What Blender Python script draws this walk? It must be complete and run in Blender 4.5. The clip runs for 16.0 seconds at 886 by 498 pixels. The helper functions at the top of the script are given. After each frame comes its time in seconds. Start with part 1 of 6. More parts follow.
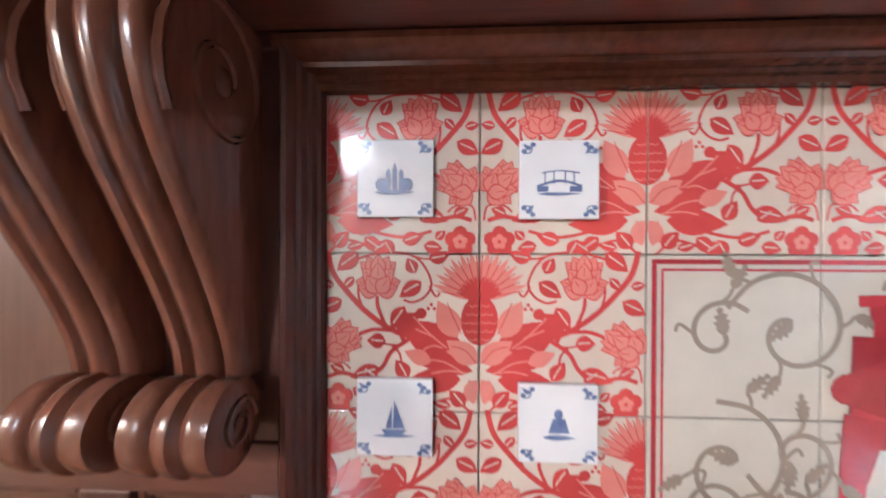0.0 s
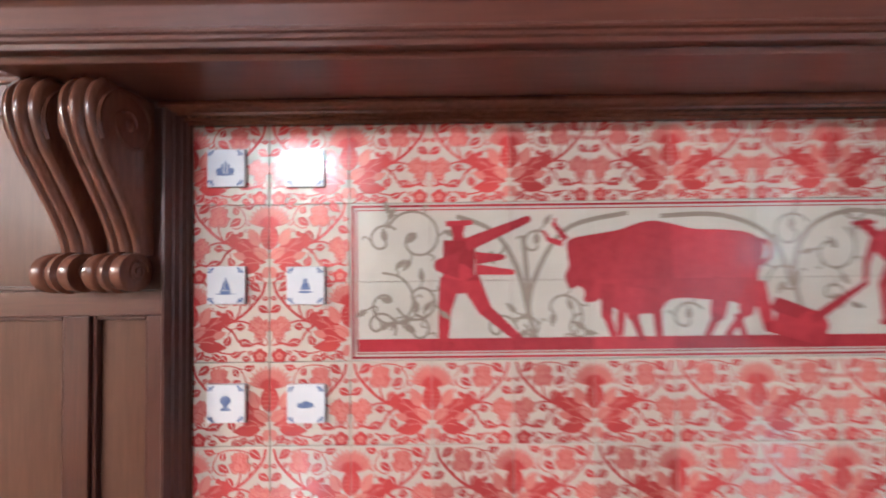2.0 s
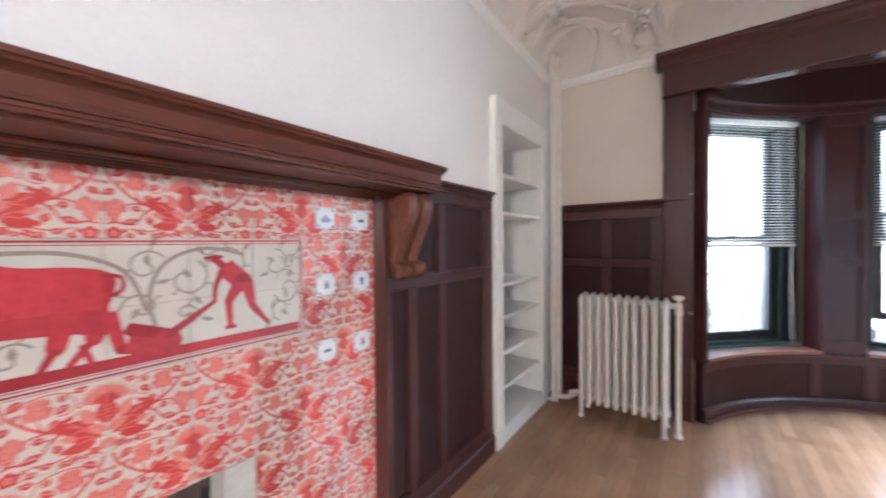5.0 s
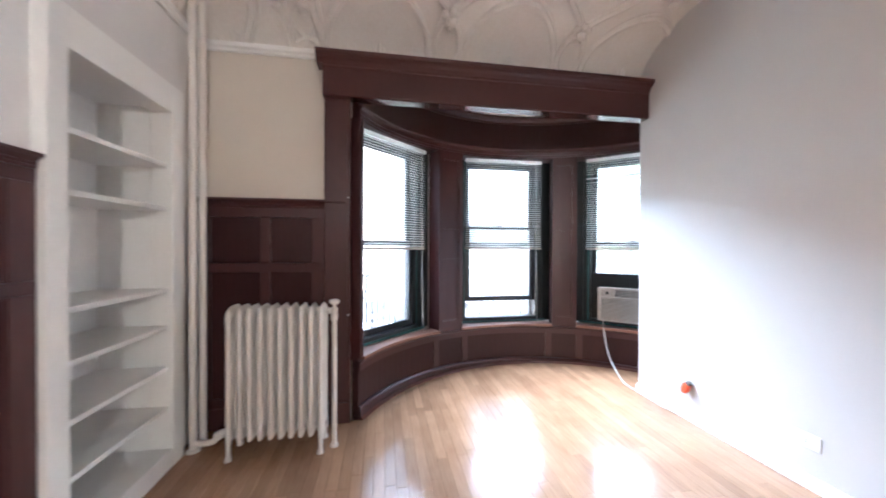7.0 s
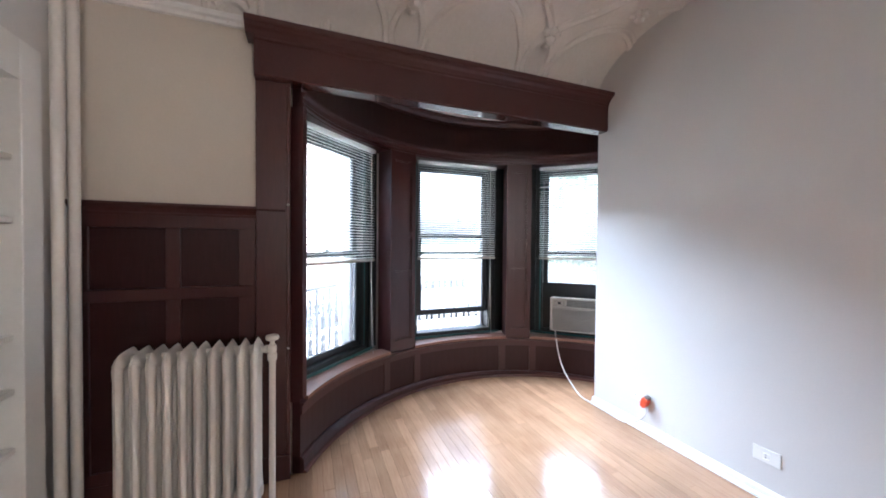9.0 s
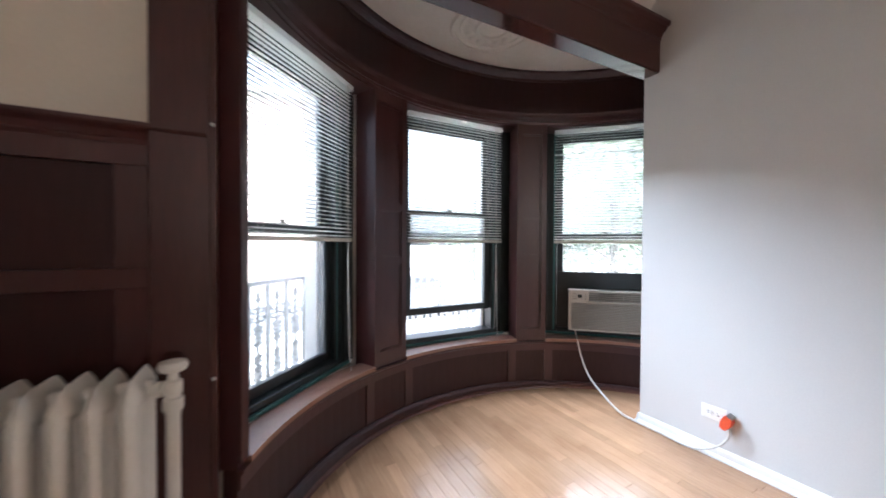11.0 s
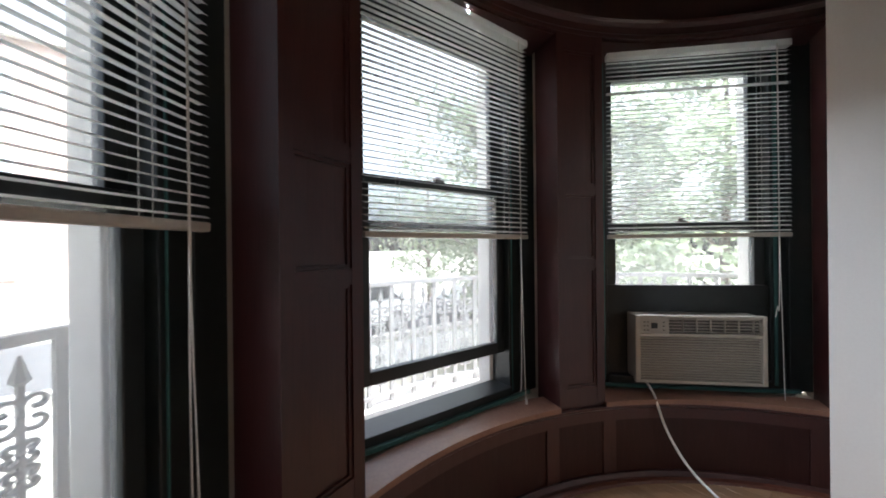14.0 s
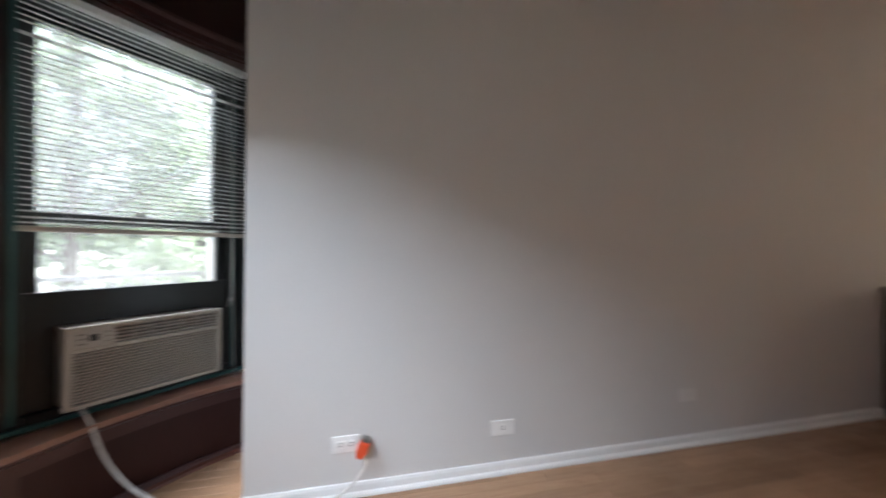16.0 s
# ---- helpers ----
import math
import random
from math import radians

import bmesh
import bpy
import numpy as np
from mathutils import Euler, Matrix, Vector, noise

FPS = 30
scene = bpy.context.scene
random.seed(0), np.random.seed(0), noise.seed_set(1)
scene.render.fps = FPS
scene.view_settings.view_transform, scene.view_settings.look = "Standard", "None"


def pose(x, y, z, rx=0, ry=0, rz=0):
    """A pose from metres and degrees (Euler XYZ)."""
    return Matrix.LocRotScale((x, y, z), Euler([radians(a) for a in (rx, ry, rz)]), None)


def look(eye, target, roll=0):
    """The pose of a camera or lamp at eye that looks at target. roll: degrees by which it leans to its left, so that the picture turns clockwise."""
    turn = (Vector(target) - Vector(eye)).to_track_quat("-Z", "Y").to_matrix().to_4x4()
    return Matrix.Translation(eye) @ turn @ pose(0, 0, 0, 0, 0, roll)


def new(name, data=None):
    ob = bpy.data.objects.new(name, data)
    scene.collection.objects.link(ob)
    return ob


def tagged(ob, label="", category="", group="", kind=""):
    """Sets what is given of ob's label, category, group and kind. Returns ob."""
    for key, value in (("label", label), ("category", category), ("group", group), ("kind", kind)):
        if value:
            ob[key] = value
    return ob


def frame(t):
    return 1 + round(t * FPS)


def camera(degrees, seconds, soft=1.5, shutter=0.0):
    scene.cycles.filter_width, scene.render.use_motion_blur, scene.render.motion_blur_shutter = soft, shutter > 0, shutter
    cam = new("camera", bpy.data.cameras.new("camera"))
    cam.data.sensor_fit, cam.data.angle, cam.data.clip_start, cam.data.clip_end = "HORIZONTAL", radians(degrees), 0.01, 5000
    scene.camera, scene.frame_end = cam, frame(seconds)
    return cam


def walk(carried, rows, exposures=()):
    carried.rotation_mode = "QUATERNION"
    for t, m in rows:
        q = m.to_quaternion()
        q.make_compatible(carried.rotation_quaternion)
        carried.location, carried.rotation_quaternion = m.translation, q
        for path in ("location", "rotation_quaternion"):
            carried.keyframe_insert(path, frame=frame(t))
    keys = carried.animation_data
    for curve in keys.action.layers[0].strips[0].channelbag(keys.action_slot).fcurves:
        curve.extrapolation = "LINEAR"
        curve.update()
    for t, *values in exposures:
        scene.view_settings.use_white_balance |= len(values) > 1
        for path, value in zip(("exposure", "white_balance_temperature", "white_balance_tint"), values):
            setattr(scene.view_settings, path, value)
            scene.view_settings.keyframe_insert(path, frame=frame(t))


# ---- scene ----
cam = camera(103.2, 16.0, 1.8, 0.6)
PATH = [
    (0, (0.127, -0.331, 1.237), (0.034, 1.667, 1.228), 0.2),
    (0.5, (0.145, -0.38, 1.195), (0.038, 1.617, 1.18), 0.2),
    (1, (0.159, -0.448, 1.138), (0.143, 1.55, 1.227), -0.2),
    (1.5, (0.273, -0.541, 1.127), (0.244, 1.458, 1.185), -0.1),
    (2, (0.479, -0.669, 1.128), (0.473, 1.33, 1.171), -0.7),
    (2.5, (0.628, -0.836, 1.105), (0.762, 1.159, 1.157), -0.7),
    (3, (0.723, -0.936, 1.109), (1.042, 1.037, 1.152), -0.6),
    (3.5, (0.809, -0.984, 1.128), (1.428, 0.917, 1.145), -0.8),
    (4, (0.865, -0.986, 1.162), (1.952, 0.693, 1.138), -0.6),
    (4.5, (0.877, -0.961, 1.191), (2.255, 0.488, 1.153), -0.4),
    (5, (0.897, -1.021, 1.217), (2.505, 0.168, 1.178), -0.5),
    (7.3, (1.362, -1.187, 1.192), (3.302, -1.673, 1.175), 0.3),
    (8, (1.452, -1.129, 1.289), (3.344, -1.778, 1.256), 0.5),
    (8.5, (1.513, -1.055, 1.336), (3.386, -1.756, 1.301), 0.5),
    (10.8, (2.361, -1.061, 1.162), (4.163, -1.929, 1.133), 0.3),
    (11, (2.44, -1.082, 1.156), (4.207, -2.019, 1.126), 0.3),
    (11.5, (2.695, -1.156, 1.13), (4.371, -2.247, 1.104), 0.1),
    (12, (2.903, -1.21, 1.112), (4.541, -2.358, 1.084), -0.1),
    (12.5, (3.161, -1.209, 1.1), (4.786, -2.375, 1.082), -0.2),
    (13, (3.333, -1.308, 1.102), (4.964, -2.464, 1.086), -0.2),
    (13.5, (3.509, -1.459, 1.11), (5.128, -2.634, 1.103), -0.6),
    (14, (3.62, -1.526, 1.125), (5.226, -2.717, 1.124), -0.6),
    (14.5, (3.651, -1.591, 1.149), (4.999, -3.068, 1.124), -0.5),
    (15, (3.563, -1.701, 1.159), (4.246, -3.58, 1.117), -0.4),
    (15.5, (3.438, -1.678, 1.147), (3.543, -3.675, 1.111), 0.4),
    (16, (3.348, -1.637, 1.124), (2.876, -3.58, 1.117), 0.7),
]
walk(cam, [(t, look(eye, target, roll)) for t, eye, target, roll in PATH],
     [(0, 3.65, 5100, 10), (2.5, 3.65, 5050, 10), (4, 3.75, 5050, 10), (5, 4.0, 5000, 10), (7.5, 3.92, 5050, 10), (8.5, 3.6, 5050, 10), (11, 3.08, 5350, 10), (12.5, 2.6, 5600, 10), (13.5, 2.15, 5800, 10), (14.5, 1.98, 5850, 10), (16, 2.3, 5650, 10)])


# ---------------------------------------------------------------- daylight and lamps
world = bpy.data.worlds.new("sky")
scene.world = world
world.use_nodes = True
wn = world.node_tree
sky = wn.nodes.new("ShaderNodeTexSky")
sky.sky_type, sky.sun_disc = "NISHITA", False
sky.sun_elevation, sky.sun_rotation = radians(54), radians(216)
sky.air_density, sky.dust_density = 0.8, 10.0
haze = wn.nodes.new("ShaderNodeHueSaturation")      # a bright, thinly clouded sky
haze.inputs["Saturation"].default_value, haze.inputs["Value"].default_value = 0.3, 1.4
wn.links.new(sky.outputs[0], haze.inputs["Color"])
wn.links.new(haze.outputs[0], wn.nodes["Background"].inputs[0])
wn.nodes["Background"].inputs[1].default_value = 0.15

sun = new("sun", bpy.data.lights.new("sun", "SUN"))
sun.data.energy, sun.data.angle, sun.data.color = 4.5, radians(12), (1, 0.97, 0.93)
sun.matrix_world = look((-16, -22, 38), (0, 0, 0))

BAY = Vector((3.127, -2.39, 0))      # centre of the round bay
BAY_R = 1.502                        # inner face of its panelling
WIN = (45.3, 0.0, -44.3)             # directions of its three windows, in degrees
HALF = 17.7                          # half the angle of a window's opening


def bay(r, deg, z):
    a = radians(deg)
    return Vector((BAY.x + r * math.cos(a), BAY.y + r * math.sin(a), z))


def lamp_area(name, eye, target, w, h, power, colour, spread=180):
    ob = new(name, bpy.data.lights.new(name, "AREA"))
    ob.data.shape, ob.data.size, ob.data.size_y, ob.data.energy, ob.data.color = "RECTANGLE", w, h, power, colour
    ob.data.spread = radians(spread)
    ob.matrix_world = look(eye, target)
    return ob


# added strip lamps for the high sky: steep through window heads, soft under blinds
for deg, aim, power in ((WIN[0], 8, 0.55), (WIN[1], 25, 0.85), (WIN[2], 0, 0.35)):
    head = bay(1.517, deg, 2.062)
    down = Vector((-math.cos(radians(deg + aim)) * 0.669, -math.sin(radians(deg + aim)) * 0.669, -0.743))
    lamp_area("window_daylight", head, head + down, 0.10, 0.004, power, (0.93, 0.97, 1.0), 60)
    lamp_area("window_daylight_low", bay(1.602, deg, 1.165), bay(0.75, deg, 0.37), 0.60, 0.03, 0.5, (0.95, 0.98, 1.0), 90)
# two kitchen bulbs; the warm third, in an unseen hall, is added
for at, power, tone in (((-1.50, -4.80, 2.58), 12, (1.0, 0.95, 0.90)), ((-1.85, -5.0, 2.62), 10, (1.0, 0.95, 0.90)), ((-2.9, -2.2, 1.95), 13, (1.0, 0.84, 0.66))):
    bulb = new("ceiling_bulb", bpy.data.lights.new("ceiling_bulb", "POINT"))
    bulb.data.energy, bulb.data.color, bulb.data.shadow_soft_size = power, tone, 0.08
    bulb.location = at

# ---------------------------------------------------------------- materials


def mat(name, base, rough=0.5, metal=0.0, dark=None, scale=6.0, grain=None, bump=0.0, bump_scale=60.0, rand=0.0, coat=0.0, rough_var=0.0, whole=False):
    """A surface with broad stains, a fine (stretched) grain, uneven gloss and fine relief."""
    m = bpy.data.materials.new(name)
    m.use_nodes = True
    t = m.node_tree
    b = t.nodes["Principled BSDF"]
    b.inputs["Roughness"].default_value, b.inputs["Metallic"].default_value = rough, metal
    b.inputs["Coat Weight"].default_value, b.inputs["Coat Roughness"].default_value = coat, 0.08
    co = t.nodes.new("ShaderNodeTexCoord").outputs["Object"]
    n1 = t.nodes.new("ShaderNodeTexNoise")
    n1.inputs["Scale"].default_value, n1.inputs["Detail"].default_value = scale, 5
    t.links.new(co, n1.inputs["Vector"])
    n2 = t.nodes.new("ShaderNodeTexNoise")
    n2.inputs["Scale"].default_value, n2.inputs["Detail"].default_value = bump_scale, 4
    mp = t.nodes.new("ShaderNodeMapping")
    mp.inputs["Scale"].default_value = grain or (1, 1, 1)
    t.links.new(co, mp.inputs["Vector"])
    t.links.new(mp.outputs[0], n2.inputs["Vector"])
    dark = dark or [c * 0.8 for c in base]
    mx = t.nodes.new("ShaderNodeMix")
    mx.data_type = "RGBA"
    mx.inputs[6].default_value, mx.inputs[7].default_value = (*dark, 1), (*base, 1)
    add = t.nodes.new("ShaderNodeMath")
    add.operation = "MULTIPLY_ADD"
    add.inputs[1].default_value, add.inputs[2].default_value = 0.5, -0.02
    s2 = t.nodes.new("ShaderNodeMath")
    s2.operation = "ADD"
    t.links.new(n1.outputs[0], s2.inputs[0])
    t.links.new(n2.outputs[0], s2.inputs[1])
    t.links.new(s2.outputs[0], add.inputs[0])
    st = t.nodes.new("ShaderNodeMapRange")
    st.inputs[1].default_value, st.inputs[2].default_value = 0.28, 0.68
    t.links.new(add.outputs[0], st.inputs[0])
    t.links.new(st.outputs[0], mx.inputs[0])
    col = mx.outputs[2]
    if rand:
        oi = t.nodes.new("ShaderNodeObjectInfo")
        gi = t.nodes.new("ShaderNodeNewGeometry")
        rs = t.nodes.new("ShaderNodeMath")
        rs.operation = "ADD"
        t.links.new(oi.outputs["Random"], rs.inputs[0])
        if not whole:
            t.links.new(gi.outputs["Random Per Island"], rs.inputs[1])
        else:
            rs.inputs[1].default_value = 0.0
        fr = t.nodes.new("ShaderNodeMath")
        fr.operation = "FRACT"
        t.links.new(rs.outputs[0], fr.inputs[0])
        rr = t.nodes.new("ShaderNodeMapRange")
        rr.inputs[3].default_value, rr.inputs[4].default_value = 1 - rand, 1 + rand
        t.links.new(fr.outputs[0], rr.inputs[0])
        hs = t.nodes.new("ShaderNodeHueSaturation")
        t.links.new(rr.outputs[0], hs.inputs["Value"])
        t.links.new(col, hs.inputs["Color"])
        col = hs.outputs[0]
    t.links.new(col, b.inputs["Base Color"])
    if rough_var:
        rv = t.nodes.new("ShaderNodeMapRange")
        rv.inputs[1].default_value, rv.inputs[2].default_value = 0.35, 0.65
        rv.inputs[3].default_value, rv.inputs[4].default_value = max(0.02, rough - rough_var), rough + rough_var
        t.links.new(n1.outputs[0], rv.inputs[0])
        t.links.new(rv.outputs[0], b.inputs["Roughness"])
    if bump:
        bp = t.nodes.new("ShaderNodeBump")
        bp.inputs["Strength"].default_value, bp.inputs["Distance"].default_value = bump, 0.002
        t.links.new(n2.outputs[0], bp.inputs["Height"])
        t.links.new(bp.outputs[0], b.inputs["Normal"])
    return m


def glow(name, colour, strength):
    m = bpy.data.materials.new(name)
    m.use_nodes = True
    b = m.node_tree.nodes["Principled BSDF"]
    b.inputs["Emission Color"].default_value, b.inputs["Emission Strength"].default_value = (*colour, 1), strength
    return m


# one mahogany in several tones; this dark one carries the bay's shade
WOODX = mat("mahogany_lengthwise", (0.060, 0.0165, 0.0155), 0.34, dark=(0.032, 0.0085, 0.0085), scale=1.2, grain=(0.06, 1, 1), bump=0.12, bump_scale=160, rough_var=0.02)
WOODZ = mat("mahogany_upright", (0.060, 0.0165, 0.0155), 0.34, dark=(0.032, 0.0085, 0.0085), scale=1.2, grain=(1, 1, 0.06), bump=0.12, bump_scale=160, rough_var=0.02)
PANEL = mat("mahogany_panel", (0.042, 0.0125, 0.0115), 0.40, dark=(0.024, 0.007, 0.0065), scale=1.5, grain=(1, 1, 0.1), bump=0.1, bump_scale=110, rough_var=0.1)
PANEL.node_tree.nodes["Principled BSDF"].inputs["Specular IOR Level"].default_value = 0.3
# same wood outside the bay, lightened for the extra light there
STILEX = mat("reddish_mahogany_lengthwise", (0.074, 0.023, 0.020), 0.32, dark=(0.042, 0.013, 0.012), scale=1.4, grain=(0.06, 1, 1), bump=0.12, bump_scale=160, rough_var=0.03)
STILEZ = mat("reddish_mahogany_upright", (0.074, 0.023, 0.020), 0.32, dark=(0.042, 0.013, 0.012), scale=1.4, grain=(1, 1, 0.06), bump=0.12, bump_scale=160, rough_var=0.03)
POLISH = mat("polished_mahogany", (0.075, 0.024, 0.020), 0.14, dark=(0.045, 0.014, 0.012), scale=1.2, grain=(1, 0.06, 1), coat=0.6)
# same wood at the mantel, its lamp light put into a paler colour
MANTELX = mat("lit_mahogany_lengthwise", (0.135, 0.044, 0.027), 0.30, dark=(0.070, 0.022, 0.015), scale=1.6, grain=(0.06, 1, 1), bump=0.12, bump_scale=160, rough_var=0.02)
MANTELZ = mat("lit_mahogany_upright", (0.105, 0.034, 0.021), 0.32, dark=(0.055, 0.017, 0.012), scale=1.6, grain=(1, 1, 0.06), bump=0.12, bump_scale=160, rough_var=0.02)
# tan of the lamp-lit boards is put into this colour
BOARDZ = mat("lit_mahogany_board", (0.135, 0.060, 0.034), 0.45, dark=(0.085, 0.036, 0.021), scale=1.5, grain=(1, 1, 0.1), bump=0.1, bump_scale=110, rough_var=0.1)
BOARDZ.node_tree.nodes["Principled BSDF"].inputs["Specular IOR Level"].default_value = 0.3
# corbel wood, paler still to carry the light falling on it
CARVED = mat("carved_mahogany", (0.175, 0.062, 0.034), 0.19, dark=(0.085, 0.030, 0.018), scale=4, grain=(1, 1, 0.2), bump=0.15, bump_scale=120, rough_var=0.03)
PLASTER = mat("white_painted_plaster", (0.76, 0.74, 0.715), 0.65, dark=(0.70, 0.68, 0.655), scale=1.5, bump=0.15, bump_scale=90)
CREAM = mat("cream_wall_paint", (0.68, 0.62, 0.535), 0.6, dark=(0.63, 0.57, 0.485), scale=1.5, bump=0.15, bump_scale=90)
GREY = mat("pale_grey_wall_paint", (0.66, 0.645, 0.62), 0.6, dark=(0.62, 0.60, 0.575), scale=1.2, bump=0.18, bump_scale=120)
CEIL = mat("plaster_ornament", (0.78, 0.75, 0.70), 0.6, dark=(0.70, 0.66, 0.60), scale=5, bump=0.2, bump_scale=50)
WHITE = mat("white_gloss_paint", (0.84, 0.83, 0.80), 0.35, dark=(0.79, 0.78, 0.75), scale=4, bump=0.08, bump_scale=70)
RAD = mat("radiator_enamel", (0.79, 0.755, 0.70), 0.38, dark=(0.70, 0.665, 0.61), scale=8, bump=0.15, bump_scale=80)
OAK = mat("oak_strip", (0.42, 0.255, 0.148), 0.19, dark=(0.275, 0.155, 0.086), scale=4, grain=(0.05, 1, 1), bump=0.1, bump_scale=150, rand=0.16, rough_var=0.035)
UNDER = mat("floor_gap", (0.10, 0.06, 0.035), 0.7)
GLAZE = mat("cream_tile_glaze", (0.62, 0.55, 0.475), 0.09, dark=(0.56, 0.47, 0.40), scale=12, bump=0.03, bump_scale=25, rand=0.07, whole=True, rough_var=0.03)
RED = mat("red_lustre_glaze", (0.54, 0.075, 0.066), 0.10, dark=(0.42, 0.044, 0.046), scale=14, bump=0.03, bump_scale=25, rand=0.30, whole=True, rough_var=0.03)
PINK = mat("pink_lustre_glaze", (0.64, 0.26, 0.215), 0.10, dark=(0.57, 0.17, 0.145), scale=14, bump=0.03, bump_scale=25, rand=0.22, whole=True, rough_var=0.03)
FRIEZE = mat("frieze_glaze", (0.58, 0.545, 0.48), 0.10, dark=(0.51, 0.475, 0.41), scale=9, bump=0.03, bump_scale=25, rand=0.04, rough_var=0.03)
VINE = mat("taupe_glaze", (0.31, 0.26, 0.205), 0.10, dark=(0.25, 0.205, 0.165), scale=20)
OXRED = mat("crimson_glaze", (0.43, 0.046, 0.056), 0.11, dark=(0.31, 0.028, 0.038), scale=9, rand=0.24)
GROUT = mat("tile_grout", (0.55, 0.48, 0.40), 0.8, scale=40)
DELFT = mat("delft_glaze", (0.74, 0.74, 0.76), 0.08, dark=(0.68, 0.69, 0.72), scale=10, bump=0.03, bump_scale=25)
BLUE = mat("cobalt_brushwork", (0.10, 0.14, 0.30), 0.12, dark=(0.20, 0.25, 0.42), scale=90)
SOOT = mat("sooty_firebrick", (0.035, 0.03, 0.028), 0.9, dark=(0.015, 0.013, 0.012), scale=9, bump=0.5, bump_scale=40)
STONE = mat("pale_marble", (0.58, 0.55, 0.50), 0.3, dark=(0.46, 0.43, 0.39), scale=14, bump=0.05)
SASH = mat("black_green_sash_paint", (0.018, 0.024, 0.025), 0.35, dark=(0.012, 0.016, 0.017), scale=10, bump=0.1)
TEAL = mat("green_sash_edge", (0.05, 0.16, 0.15), 0.4, dark=(0.035, 0.11, 0.105), scale=12)
SLAT = mat("white_enamelled_slat", (0.80, 0.80, 0.78), 0.35, dark=(0.75, 0.75, 0.73), scale=8)
# translucency added so the opaque slats glow with the sky behind them
sl = SLAT.node_tree
slat_thru, slat_mix = sl.nodes.new("ShaderNodeBsdfTranslucent"), sl.nodes.new("ShaderNodeMixShader")
slat_thru.inputs["Color"].default_value = (0.85, 0.86, 0.85, 1)
slat_mix.inputs[0].default_value = 0.72
sl.links.new(sl.nodes["Principled BSDF"].outputs[0], slat_mix.inputs[1])
sl.links.new(slat_thru.outputs[0], slat_mix.inputs[2])
sl.links.new(slat_mix.outputs[0], sl.nodes["Material Output"].inputs["Surface"])
CORD = mat("white_cord", (0.72, 0.70, 0.66), 0.7, scale=50)
CABLE = mat("white_cable", (0.70, 0.67, 0.62), 0.45, scale=30)
ACW = mat("cream_plastic", (0.50, 0.46, 0.40), 0.42, dark=(0.43, 0.40, 0.34), scale=6, bump=0.05, bump_scale=200)
ACD = mat("grey_plastic", (0.16, 0.15, 0.14), 0.45, scale=12)
ORANGE = mat("orange_plug_plastic", (0.80, 0.10, 0.03), 0.4, scale=20)
DARKHOLE = mat("dark_slot", (0.03, 0.03, 0.03), 0.6)
IRON = mat("grey_painted_iron", (0.21, 0.205, 0.20), 0.5, dark=(0.16, 0.155, 0.15), scale=20, bump=0.2)
CONC = mat("pale_concrete", (0.55, 0.53, 0.49), 0.85, dark=(0.42, 0.40, 0.37), scale=3, bump=0.4, bump_scale=60)
GRASS = mat("gravel_yard", (0.34, 0.32, 0.28), 0.9, dark=(0.20, 0.20, 0.15), scale=0.8, bump=0.6)
OUTER = mat("pale_painted_stone", (0.78, 0.78, 0.76), 0.7, dark=(0.66, 0.66, 0.64), scale=9, bump=0.3, bump_scale=40)
ASPHALT = mat("asphalt", (0.07, 0.07, 0.07), 0.85, dark=(0.045, 0.045, 0.047), scale=2, bump=0.5)
BRICK = mat("far_brick", (0.45, 0.34, 0.29), 0.85, dark=(0.38, 0.27, 0.22), scale=3, bump=0.4)
BARK = mat("bark", (0.16, 0.13, 0.10), 0.9, dark=(0.09, 0.07, 0.055), scale=8, grain=(1, 1, 0.2), bump=0.8, bump_scale=30)
LEAF = mat("leaf_green", (0.12, 0.15, 0.085), 0.6, dark=(0.08, 0.105, 0.055), scale=2, rand=0.4)
lt = LEAF.node_tree
through_leaf = lt.nodes.new("ShaderNodeBsdfTranslucent")
through_leaf.inputs["Color"].default_value = (0.29, 0.345, 0.21, 1)
leaf_mix = lt.nodes.new("ShaderNodeMixShader")
leaf_mix.inputs[0].default_value = 0.5
lt.links.new(lt.nodes["Principled BSDF"].outputs[0], leaf_mix.inputs[1])
lt.links.new(through_leaf.outputs[0], leaf_mix.inputs[2])
lt.links.new(leaf_mix.outputs[0], lt.nodes["Material Output"].inputs["Surface"])
CARPAINT = mat("silver_car_paint", (0.5, 0.5, 0.51), 0.25, 0.4, scale=3)
TYRE = mat("tyre_rubber", (0.03, 0.03, 0.03), 0.8)
COUNTER = mat("speckled_worktop", (0.35, 0.30, 0.25), 0.3, dark=(0.16, 0.13, 0.11), scale=60)
LAMPGLASS = glow("lit_lamp_glass", (1.0, 0.85, 0.68), 9)
# grey base carries the sky's reflection in the distant panes
FARGLASS = mat("far_window_glass", (0.36, 0.39, 0.41), 0.15, scale=2)
GLASS = bpy.data.materials.new("window_glass")
GLASS.use_nodes = True
gt = GLASS.node_tree
g_out = gt.nodes["Material Output"]
g_tr, g_gl, g_mx, g_lw, g_pw, g_ad = (gt.nodes.new("ShaderNode" + n) for n in ("BsdfTransparent", "BsdfGlossy", "MixShader", "LayerWeight", "Math", "Math"))
g_tr.inputs[0].default_value = (0.95, 0.97, 0.97, 1)
g_gl.inputs["Roughness"].default_value = 0.02
g_lw.inputs["Blend"].default_value = 0.5
g_pw.operation, g_ad.operation = "POWER", "MULTIPLY_ADD"
g_pw.inputs[1].default_value = 5.0
g_ad.inputs[1].default_value, g_ad.inputs[2].default_value = 0.8, 0.025
